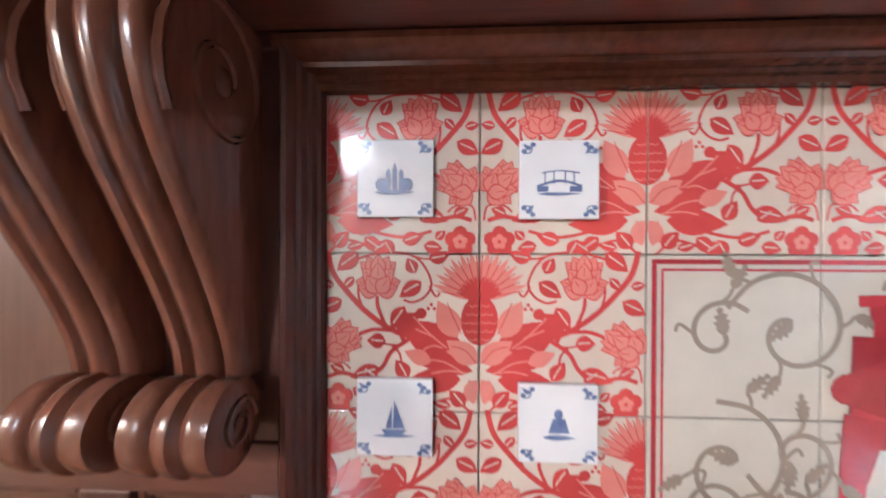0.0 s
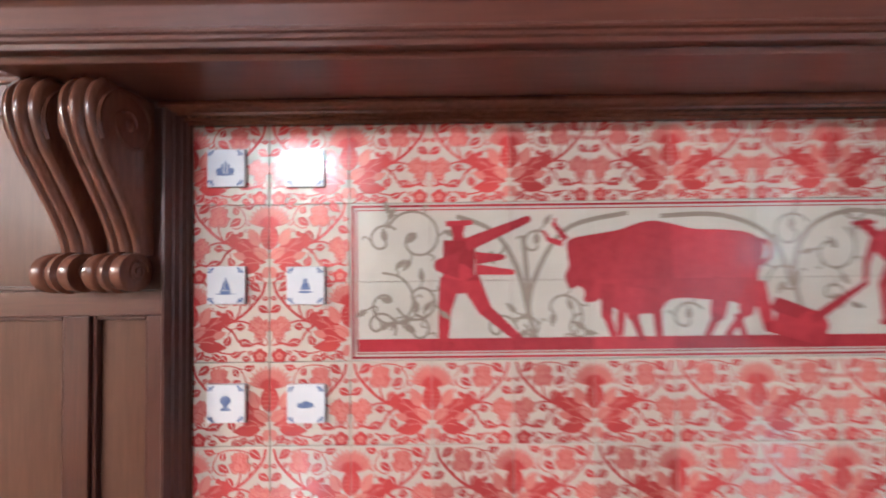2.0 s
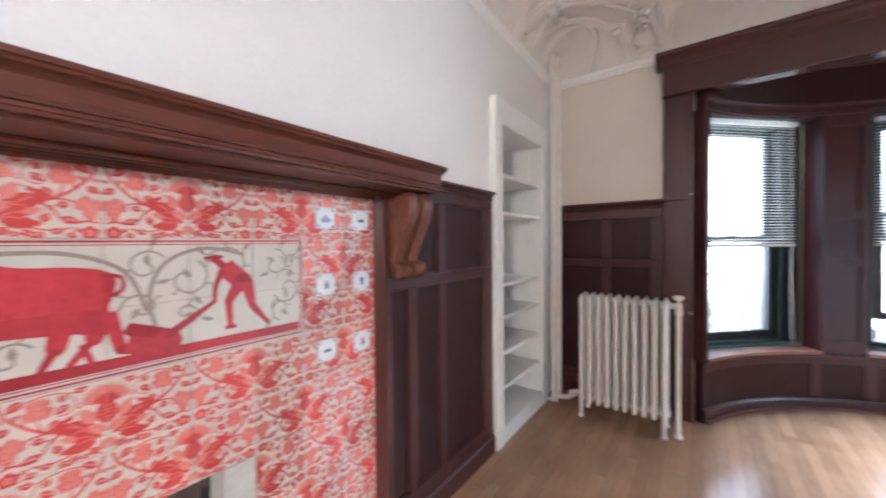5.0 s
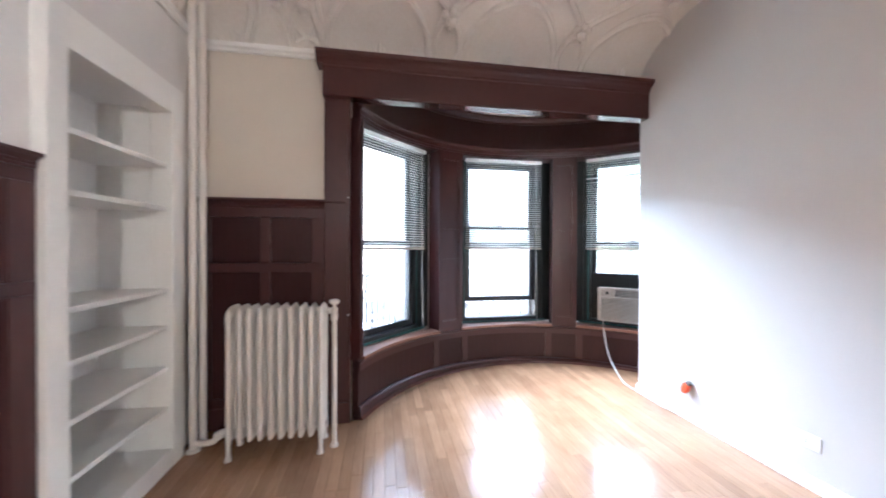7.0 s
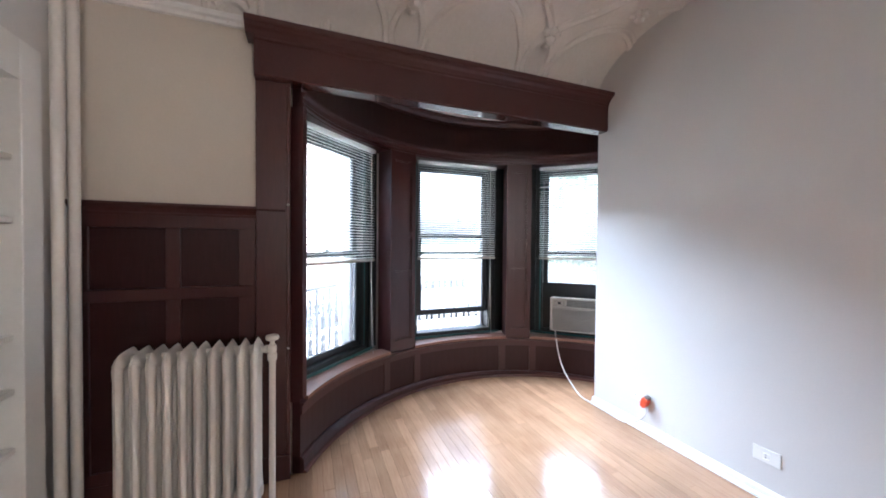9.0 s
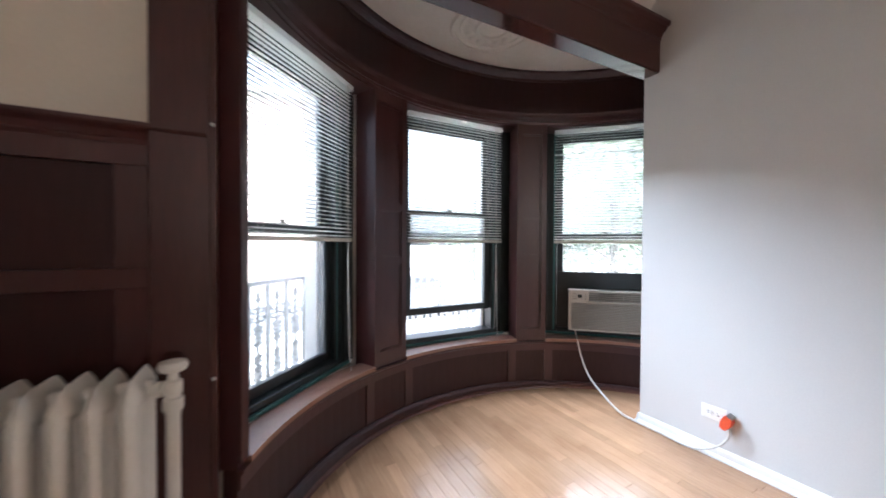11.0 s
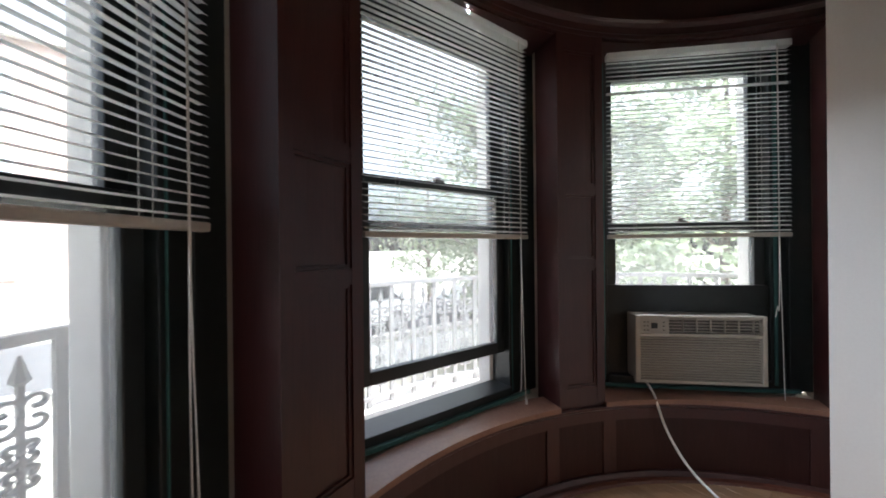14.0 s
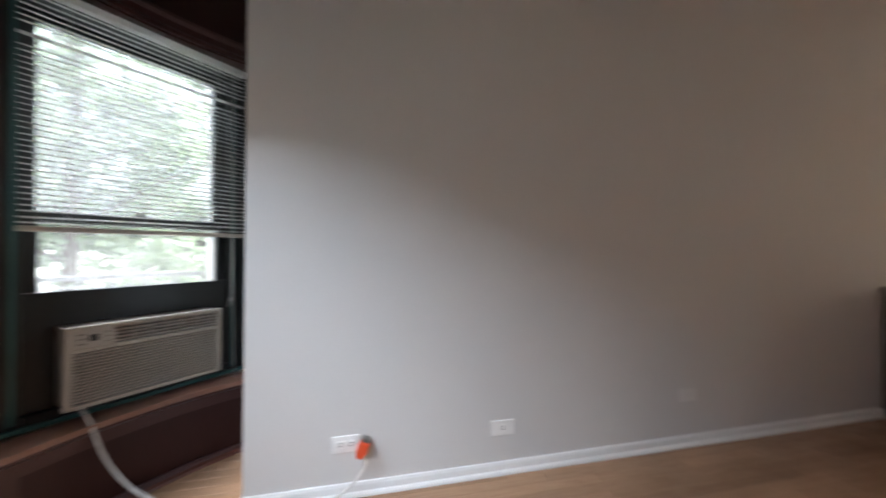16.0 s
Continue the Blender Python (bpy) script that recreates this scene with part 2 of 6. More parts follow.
g_veil, g_veil_mix = gt.nodes.new("ShaderNodeBsdfTranslucent"), gt.nodes.new("ShaderNodeMixShader")   # a white veil, glare over the outdoors put into the glass
g_veil.inputs[0].default_value = (0.9, 0.9, 0.9, 1)
g_veil_mix.inputs[0].default_value = 0.12
gt.links.new(g_tr.outputs[0], g_veil_mix.inputs[1])
gt.links.new(g_veil.outputs[0], g_veil_mix.inputs[2])
gt.links.new(g_lw.outputs["Facing"], g_pw.inputs[0])
gt.links.new(g_pw.outputs[0], g_ad.inputs[0])
gt.links.new(g_ad.outputs[0], g_mx.inputs[0])
gt.links.new(g_veil_mix.outputs[0], g_mx.inputs[1])
gt.links.new(g_gl.outputs[0], g_mx.inputs[2])
gt.links.new(g_mx.outputs[0], g_out.inputs[0])

# ---------------------------------------------------------------- building tools
BASE = {}


def thing(name, label, category, at, group="", kind=""):
    """An empty at the thing's base, which parents its parts."""
    ob = new(name)
    ob.location = at
    ob.empty_display_size = 0.05
    BASE[ob] = Vector(at)
    return tagged(ob, label, category, group, kind)


def part(name, bm, material, parent=None, label="", smooth=False):
    """Links bm, drawn in world metres, as one mesh object under a thing or a part."""
    me = bpy.data.meshes.new(name)
    off = BASE.get(parent, Vector())
    if parent:
        bmesh.ops.translate(bm, verts=bm.verts, vec=-off)
    bm.normal_update()
    bm.to_mesh(me)
    bm.free()
    for m in (material if isinstance(material, (list, tuple)) else [material]):
        me.materials.append(m)
    if smooth:
        me.polygons.foreach_set("use_smooth", [True] * len(me.polygons))
        me.set_sharp_from_angle(angle=radians(40))
    ob = new(name, me)
    if parent:
        ob.parent = parent
        BASE[ob] = off
    return tagged(ob, label)


def structure(name, bm, material, label, category, smooth=False):
    return tagged(part(name, bm, material, None, "", smooth), label, category, "", "structure")


def box(bm, x0, y0, z0, x1, y1, z1, bev=0.0, mi=0):
    r = bmesh.ops.create_cube(bm, size=1, matrix=Matrix.Translation(((x0 + x1) / 2, (y0 + y1) / 2, (z0 + z1) / 2)) @ Matrix.Diagonal((abs(x1 - x0), abs(y1 - y0), abs(z1 - z0), 1)))
    vs = r["verts"]
    if mi:
        for f in {f for v in vs for f in v.link_faces}:
            f.material_index = mi
    if bev:
        es = list({e for v in vs for e in v.link_edges})
        bmesh.ops.bevel(bm, geom=es, offset=bev, segments=2, affect="EDGES", profile=0.5)
    return bm


def one_box(*a, **k):
    return box(bmesh.new(), *a, **k)


def place(bm, m):
    bmesh.ops.transform(bm, matrix=m, verts=bm.verts)
    return bm


def extrude(bm, poly, a, b, axis="x", mi=0):
    """A prism: poly is the outline in the two other axes, from a to b along axis."""
    def p(u, v, w):
        return {"x": (w, u, v), "y": (u, w, v), "z": (u, v, w)}[axis]
    A = [bm.verts.new(p(u, v, a)) for u, v in poly]
    B = [bm.verts.new(p(u, v, b)) for u, v in poly]
    n = len(poly)
    fs = [bm.faces.new(A), bm.faces.new(B[::-1])]
    for i in range(n):
        fs.append(bm.faces.new((A[i], B[i], B[(i + 1) % n], A[(i + 1) % n])))
    for f in fs:
        f.material_index = mi
    bmesh.ops.recalc_face_normals(bm, faces=fs)
    return bm


def arcbox(bm, r0, r1, d0, d1, z0, z1, n=0):
    """A curved block of the bay between two radii, two directions and two heights."""
    n = n or max(2, int(abs(d1 - d0) / 2.5))
    rows = []
    for i in range(n + 1):
        d = d0 + (d1 - d0) * i / n
        rows.append([bm.verts.new(bay(r, d, z)) for r, z in ((r0, z0), (r1, z0), (r1, z1), (r0, z1))])
    fs = [bm.faces.new(rows[0]), bm.faces.new(rows[-1][::-1])]
    for a, b in zip(rows, rows[1:]):
        for k in range(4):
            fs.append(bm.faces.new((a[k], b[k], b[(k + 1) % 4], a[(k + 1) % 4])))
    bmesh.ops.recalc_face_normals(bm, faces=fs)
    return bm


def sweep_arc(bm, prof, d0, d1, n=40):
    """A moulding of the bay: prof is (radius, height) pairs."""
    rows = []
    for i in range(n + 1):
        d = d0 + (d1 - d0) * i / n
        rows.append([bm.verts.new(bay(r, d, z)) for r, z in prof])
    fs = [bm.faces.new(rows[0]), bm.faces.new(rows[-1][::-1])]
    m = len(prof)
    for a, b in zip(rows, rows[1:]):
        for k in range(m):
            fs.append(bm.faces.new((a[k], b[k], b[(k + 1) % m], a[(k + 1) % m])))
    bmesh.ops.recalc_face_normals(bm, faces=fs)
    return bm


def tube(bm, pts, r, seg=8, taper=None):
    """A round bar along points."""
    pts = [Vector(p) for p in pts]
    rings = []
    side = None
    for i, p in enumerate(pts):
        d = (pts[min(i + 1, len(pts) - 1)] - pts[max(i - 1, 0)]).normalized()
        if side is None:
            side = d.orthogonal().normalized()
        side = (side - d * side.dot(d)).normalized()
        up = d.cross(side)
        rr = r if taper is None else r + (taper - r) * i / (len(pts) - 1)
        rings.append([bm.verts.new(p + (side * math.cos(2 * math.pi * k / seg) + up * math.sin(2 * math.pi * k / seg)) * rr) for k in range(seg)])
    for a, b in zip(rings, rings[1:]):
        for k in range(seg):
            bm.faces.new((a[k], a[(k + 1) % seg], b[(k + 1) % seg], b[k]))
    bm.faces.new(rings[0][::-1])
    bm.faces.new(rings[-1])
    return bm


def lathe(bm, prof, at, seg=16):
    """A turned shape about an upright axis: prof is (radius, height) pairs from the bottom up."""
    rings = [[bm.verts.new((at[0] + r * math.cos(2 * math.pi * k / seg), at[1] + r * math.sin(2 * math.pi * k / seg), at[2] + z)) for k in range(seg)] for r, z in prof]
    for a, b in zip(rings, rings[1:]):
        for k in range(seg):
            bm.faces.new((a[k], a[(k + 1) % seg], b[(k + 1) % seg], b[k]))
    bm.faces.new(rings[0][::-1])
    bm.faces.new(rings[-1])
    return bm


def smooth_line(pts, n=8):
    """A smooth curve through points."""
    pts = [Vector(p) for p in pts]
    out = []
    for i in range(len(pts) - 1):
        p0, p1, p2, p3 = pts[max(i - 1, 0)], pts[i], pts[i + 1], pts[min(i + 2, len(pts) - 1)]
        for k in range(n):
            t = k / n
            out.append(0.5 * (2 * p1 + (p2 - p0) * t + (2 * p0 - 5 * p1 + 4 * p2 - p3) * t * t + (3 * p1 - p0 - 3 * p2 + p3) * t ** 3))
    return out + [pts[-1]]


# flat painted shapes, in (u, v) on a plane; u to the right, v up
SEQ = [0]


def flat(bm, pts, mi=0, lift=0.0, clip=None):
    if clip:
        a0, b0, a1, b1 = clip
        pts = [(min(max(u, a0), a1), min(max(v, b0), b1)) for u, v in pts]
    SEQ[0] = (SEQ[0] + 1) % 260
    vs = [bm.verts.new((u, -lift - SEQ[0] * 4e-6, v)) for u, v in pts]
    f = bm.faces.new(vs)
    f.normal_update()
    if f.normal.y > 0:
        f.normal_flip()
    f.material_index = mi


def leaf(bm, u, v, deg, length, width, mi=0, lift=0.0, clip=None, bend=0.0, n=7):
    a = radians(deg)
    L, R = [], []
    for i in range(n + 1):
        t = i / n
        w = width * 0.5 * math.sin(math.pi * t ** 0.8) * (1 if 0 < i < n else 0.0)
        o = bend * math.sin(math.pi * t)
        for lst, sgn in ((L, 1), (R, -1)):
            x, y = t * length, o + sgn * w
            lst.append((u + x * math.cos(a) - y * math.sin(a), v + x * math.sin(a) + y * math.cos(a)))
    flat(bm, L + R[-2:0:-1], mi, lift, clip)


def holly(bm, u, v, deg, length, width, mi=0, lift=0.0, n=4):
    """A pointed leaf with toothed edges."""
    a = radians(deg)
    L, R = [(0.0, 0.06)], [(0.0, -0.06)]
    for i in range(1, n + 1):
        t = i / (n + 0.6)
        w = 0.5 * math.sin(math.pi * min(1.0, t * 0.95) ** 0.75)
        for lst, sgn in ((L, 1), (R, -1)):
            lst.append((t - 0.12, sgn * w * 0.62))
            lst.append((t + 0.05, sgn * w))
    pts = L + [(1.0, 0.0)] + R[::-1]
    flat(bm, [(u + x * length * math.cos(a) - y * width * math.sin(a), v + x * length * math.sin(a) + y * width * math.cos(a)) for x, y in pts], mi, lift)


def disc(bm, u, v, ru, rv, mi=0, lift=0.0, n=14, clip=None, a0=0, a1=360):
    full = a1 - a0 >= 360
    pts = [(u + ru * math.cos(radians(a0 + (a1 - a0) * i / n)), v + rv * math.sin(radians(a0 + (a1 - a0) * i / n))) for i in range(n if full else n + 1)]
    flat(bm, pts if full else pts + [(u, v)], mi, lift, clip)


def stem(bm, pts, w, mi=0, lift=0.0, clip=None):
    ps = smooth_line([(p[0], p[1], 0) for p in pts], 5)
    SEQ[0] = (SEQ[0] + 1) % 260
    rows = []
    for i, p in enumerate(ps):
        d = ps[min(i + 1, len(ps) - 1)] - ps[max(i - 1, 0)]
        n = Vector((-d.y, d.x, 0)).normalized() * w / 2
        row = []
        for q in (p + n, p - n):
            u, v = q.x, q.y
            if clip:
                u, v = min(max(u, clip[0]), clip[2]), min(max(v, clip[1]), clip[3])
            row.append(bm.verts.new((u, -lift - SEQ[0] * 4e-6, v)))
        rows.append(row)
    for a, b in zip(rows, rows[1:]):
        f = bm.faces.new((a[0], a[1], b[1], b[0]))
        f.normal_update()
        if f.normal.y > 0:
            f.normal_flip()
        f.material_index = mi


def ball(bm, c, r, flat_z=1.0, seg=7, rings=4):
    """A small rounded lump."""
    rows = []
    for i in range(1, rings):
        a = math.pi * i / rings
        rows.append([bm.verts.new((c[0] + r * math.sin(a) * math.cos(2 * math.pi * k / seg), c[1] + r * math.sin(a) * math.sin(2 * math.pi * k / seg), c[2] - flat_z * r * math.cos(a))) for k in range(seg)])
    lo, hi = bm.verts.new((c[0], c[1], c[2] - r * flat_z)), bm.verts.new((c[0], c[1], c[2] + r * flat_z))
    for k in range(seg):
        bm.faces.new((lo, rows[0][(k + 1) % seg], rows[0][k]))
        bm.faces.new((hi, rows[-1][k], rows[-1][(k + 1) % seg]))
    for a, b in zip(rows, rows[1:]):
        for k in range(seg):
            bm.faces.new((a[k], a[(k + 1) % seg], b[(k + 1) % seg], b[k]))

# ---------------------------------------------------------------- the room's shell
FACE = -0.03          # plaster of the fireplace wall
END = 3.80            # plaster of the bay's wall
GREYY = -3.20         # grey partition
CORN = 2.47           # springing of the coved ceiling
TOPZ = 2.78


def rise(y):
    """The old floor climbs slightly towards the grey partition."""
    return 0.0225 * max(0.0, -0.95 - y)


def raised(bm):
    for v in bm.verts:
        v.co.z += rise(v.co.y)
    return bm



bm = bmesh.new()
box(bm, -2.2, FACE, 1.50, 2.70, 0.30, 2.95)
box(bm, 2.70, FACE, 2.05, 3.52, 0.30, 2.95)
box(bm, 3.52, FACE, 0, 3.95, 0.30, 2.95)
box(bm, -2.2, 0.02, 0, 0.440, 0.30, 1.50)
box(bm, 1.372, 0.02, 0, 2.70, 0.30, 1.50)
box(bm, 0.440, 0.02, 0.617, 1.372, 0.30, 1.50)
structure("wall_fireplace", bm, PLASTER, "white painted plaster wall above the mantel", "wall")
bm = bmesh.new()
box(bm, END, -0.80, 0, 3.98, FACE, 2.95)
box(bm, END, -3.95, 2.46, 3.98, -0.80, 2.95)
structure("wall_bay_side", bm, CREAM, "cream painted plaster wall beside the bay", "wall")
bm = bmesh.new()
box(bm, -0.20, GREYY - 0.11, 0, 3.79, GREYY, 2.95)
structure("wall_grey", bm, GREY, "smooth pale grey painted partition wall", "wall")
bm = bmesh.new()
# unseen doorway and hall, added so a lamp there lights the mantel side
box(bm, -2.35, -6.0, 0, -2.2, -2.35, 2.95)
box(bm, -2.35, -1.35, 0, -2.2, 0.3, 2.95)
box(bm, -2.35, -2.35, 2.05, -2.2, -1.35, 2.95)
box(bm, -3.6, -2.6, 0, -3.5, -1.1, 2.5)
box(bm, -3.5, -2.7, 0, -2.35, -2.6, 2.5)
box(bm, -3.5, -1.1, 0, -2.35, -1.0, 2.5)
box(bm, -3.6, -2.7, 2.5, -2.35, -1.0, 2.6)
box(bm, -3.6, -2.7, -0.1, -2.2, -1.0, -0.001)
structure("wall_back", bm, CREAM, "cream painted unseen back wall with an added hall behind its doorway", "wall")
bm = bmesh.new()
box(bm, -2.2, -6.15, 0, 1.4, -6.0, 2.95)
box(bm, 1.25, -6.0, 0, 1.4, GREYY - 0.11, 2.95)
structure("wall_kitchen", bm, CREAM, "cream painted kitchen wall", "wall")
structure("ceiling_kitchen", one_box(-2.2, -6.0, 2.74, 1.25, GREYY - 0.111, 2.86), PLASTER, "flat white kitchen ceiling", "ceiling")
structure("floor_kitchen", one_box(-2.2, -6.0, -0.12, 1.25, GREYY - 0.111, 0.0), OAK, "oak kitchen floor", "floor")
structure("wall_bay_end", one_box(3.30, -3.95, 0, 3.40, GREYY - 0.11, 2.95), CREAM, "plain wall closing the bay behind the partition", "wall")

# bay: outer shell with three openings, and its ceiling
bm = bmesh.new()
SH0, SH1 = BAY_R + 0.05, 1.80
arcbox(bm, SH0, SH1, -78, 64, -0.1, 0.40)
arcbox(bm, SH0, SH1, -78, 64, 2.10, 2.60)
for d0, d1 in ((-78, -62.6), (-26.0, -18.3), (18.3, 27.0), (63.4, 64)):
    arcbox(bm, SH0, SH1, d0, d1, 0.40, 2.10)
structure("wall_bay", bm, CREAM, "thick curved outer wall of the bay", "wall")
bm = bmesh.new()
extrude(bm, [(3.805, -3.98)] + [tuple(bay(1.7, d, 0)[:2]) for d in range(-66, 65, 5)] + [(3.805, -0.80)], 2.47, 2.52, "z")
ROSE = Vector((BAY.x + 1.08, BAY.y + 0.03, 2.468))
for r, w in ((0.25, 0.018), (0.20, 0.010), (0.10, 0.016)):
    tube(bm, [ROSE + Vector((r * math.cos(a * math.pi / 24), r * math.sin(a * math.pi / 24), 0.004)) for a in range(49)], w, 6)
for k in range(16):
    a = k * 22.5
    c = ROSE + Vector((0.15 * math.cos(radians(a)), 0.15 * math.sin(radians(a)), 0))
    ball(bm, c, 0.03, 0.4)
structure("ceiling_bay", bm, CEIL, "white plaster bay ceiling with a moulded rosette", "ceiling", True)

# main ceiling: a cove on two walls, with interlaced plaster ribs, all one mesh
COVE = 0.62


def ceil_z(x, y):
    u = min(1.0, max(0.0, min(END - x, FACE - y) / COVE))
    return CORN + (TOPZ - CORN) * math.sqrt(max(0.0, 1 - (1 - u) ** 2))


def cove_w(w):
    """Distance from the wall for a length w up the cove."""
    a = min(1.0, w / 0.74) * math.pi / 2
    return COVE * (1 - math.cos(a)) + max(0.0, w - 0.74)


def on_ceiling(wall, a, w):
    d = cove_w(w)
    x, y = (END - d, FACE - a) if wall == "end" else (END - a, FACE - d)
    return Vector((x, y, ceil_z(x, y) - 0.004))


bm = bmesh.new()
xs = [-2.2, -1, 0, 1, 2, 2.6, 3.0] + [END - COVE * (1 - math.cos(a * math.pi / 28)) for a in range(14, -1, -1)]
ys = [FACE - COVE * (1 - math.cos(a * math.pi / 28)) for a in range(0, 15)] + [-1.0, -1.6, -2.2, -2.8, GREYY - 0.05]
xs, ys = sorted(set(round(v, 4) for v in xs)), sorted(set(round(v, 4) for v in ys))
g = [[bm.verts.new((x, y, ceil_z(x, y))) for y in ys] for x in xs]
for i in range(len(xs) - 1):
    for j in range(len(ys) - 1):
        bm.faces.new((g[i][j], g[i][j + 1], g[i + 1][j + 1], g[i + 1][j]))
box(bm, -2.3, -3.4, 2.86, 4.0, 0.3, 2.95)


def rib(wall, pts, r=0.020):
    ps = smooth_line([(p[0], p[1], 0) for p in pts], 6)
    line = [on_ceiling(wall, p.x, max(0.0, p.y)) for p in ps]
    tube(bm, line, r, 6)
    if r > 0.012:
        tube(bm, [on_ceiling(wall, p.x, max(0.0, p.y + r * 1.5)) for p in ps], r * 0.45, 5)


def boss(wall, a, w, r=0.05):
    c = on_ceiling(wall, a, w)
    for k in range(6):
        q = c + Vector((math.cos(k * 1.047) * r * 0.7, math.sin(k * 1.047) * r * 0.7, -r * 0.12))
        ball(bm, q, r * 0.42)
    ball(bm, c + Vector((0, 0, -r * 0.6)), r * 0.55)


STEP = 0.93
for wall, n in (("end", 4), ("side", 6)):
    for k in range(n):
        m = 0.20 + k * STEP
        a = m - STEP / 2
        rib(wall, [(m - 0.33, 0.0), (m - 0.345, 0.12), (m - 0.31, 0.30), (m - 0.18, 0.47), (m, 0.54), (m + 0.18, 0.47), (m + 0.31, 0.30), (m + 0.345, 0.12), (m + 0.33, 0.0)], 0.024)
        for s in (-1, 1):
            rib(wall, [(a + s * 0.02, 0.0), (a + s * 0.09, 0.16), (a + s * 0.06, 0.34), (a - s * 0.06, 0.48), (a - s * 0.22, 0.62), (a - s * 0.30, 0.80), (a - s * 0.18, 0.96), (a, 1.02)], 0.022)
            rib(wall, [(m, 0.02), (m + s * 0.05, 0.05), (m + s * 0.09, 0.11)], 0.012)
            rib(wall, [(m, 0.02), (m + s * 0.025, 0.09), (m + s * 0.03, 0.15)], 0.012)
            rib(wall, [(m + s * 0.10, 0.70), (m + s * 0.17, 0.78), (m + s * 0.10, 0.86)], 0.014)
        rib(wall, [(m, 0.0), (m, 0.10), (m + 0.005, 0.17)], 0.013)
        boss(wall, a, 0.42, 0.065)
        boss(wall, a, 0.36, 0.045)
        boss(wall, m, 0.66, 0.055)
        boss(wall, m, 0.04, 0.03)
        rib(wall, [(a, 1.02), (m, 0.84), (a + STEP, 1.02)], 0.026)
        boss(wall, a, 1.02, 0.075)
for k in range(5):
    x = END - 1.25 - k * 0.9
    tube(bm, [(x, -0.75, TOPZ), (x, GREYY + 0.01, TOPZ)], 0.035, 6)
for y in (-0.85, -1.75, -2.65):
    tube(bm, [(END - 0.75, y, TOPZ), (-2.1, y, TOPZ)], 0.035, 6)
structure("ceiling", bm, CEIL, "white coved ceiling with interlaced plaster strapwork ribs", "ceiling", True)

# picture moulding under the cove
bm = bmesh.new()
CM = [(0, 0), (0.016, 0.004), (0.020, 0.02), (0.034, 0.03), (0.038, 0.05), (0.030, 0.058), (0, 0.06)]
extrude(bm, [(FACE - a, CORN - 0.02 + b) for a, b in CM], -2.2, END - 0.003, "x")
extrude(bm, [(END - a, CORN - 0.02 + b) for a, b in CM], -0.74, FACE - 0.002, "y")
structure("cornice", bm, WHITE, "white moulded cornice under the cove", "trim")

# skirting of the grey wall, turned round its end
bm = bmesh.new()
SK = [(0, 0), (0.024, 0.0), (0.023, 0.009), (0.018, 0.016), (0.012, 0.019), (0.011, 0.044), (0.007, 0.054), (0, 0.056)]
extrude(bm, [(GREYY + a, b) for a, b in SK], -0.02, 3.79, "x")
extrude(bm, [(3.79 + a, b) for a, b in SK], GREYY - 0.11, GREYY + 0.013, "y")
structure("baseboard_grey_wall", raised(bm), WHITE, "white painted skirting board", "baseboard")

# ---------------------------------------------------------------- fireplace
T = 0.1525
PW, PT = 1.826, 1.382                   # tiled width and top
FX0, FX1, FZ0, FZ1 = 0.299, 1.527, 0.932, 1.231   # picture frieze
FB0, FB1, FBT = 0.522, 1.290, 0.617     # fire opening

surround = thing("fireplace_surround", "red and cream floral glazed tile fireplace surround", "fireplace", (0.913, 0, 0))
bm = bmesh.new()
box(bm, -0.01, 0.006, FBT, PW + 0.01, 0.02, PT + 0.01)
box(bm, -0.01, 0.006, 0, FB0 - 0.078, 0.02, FBT)
box(bm, FB1 + 0.078, 0.006, 0, PW + 0.01, 0.02, FBT)
part("grout_bed", bm, GROUT, surround)


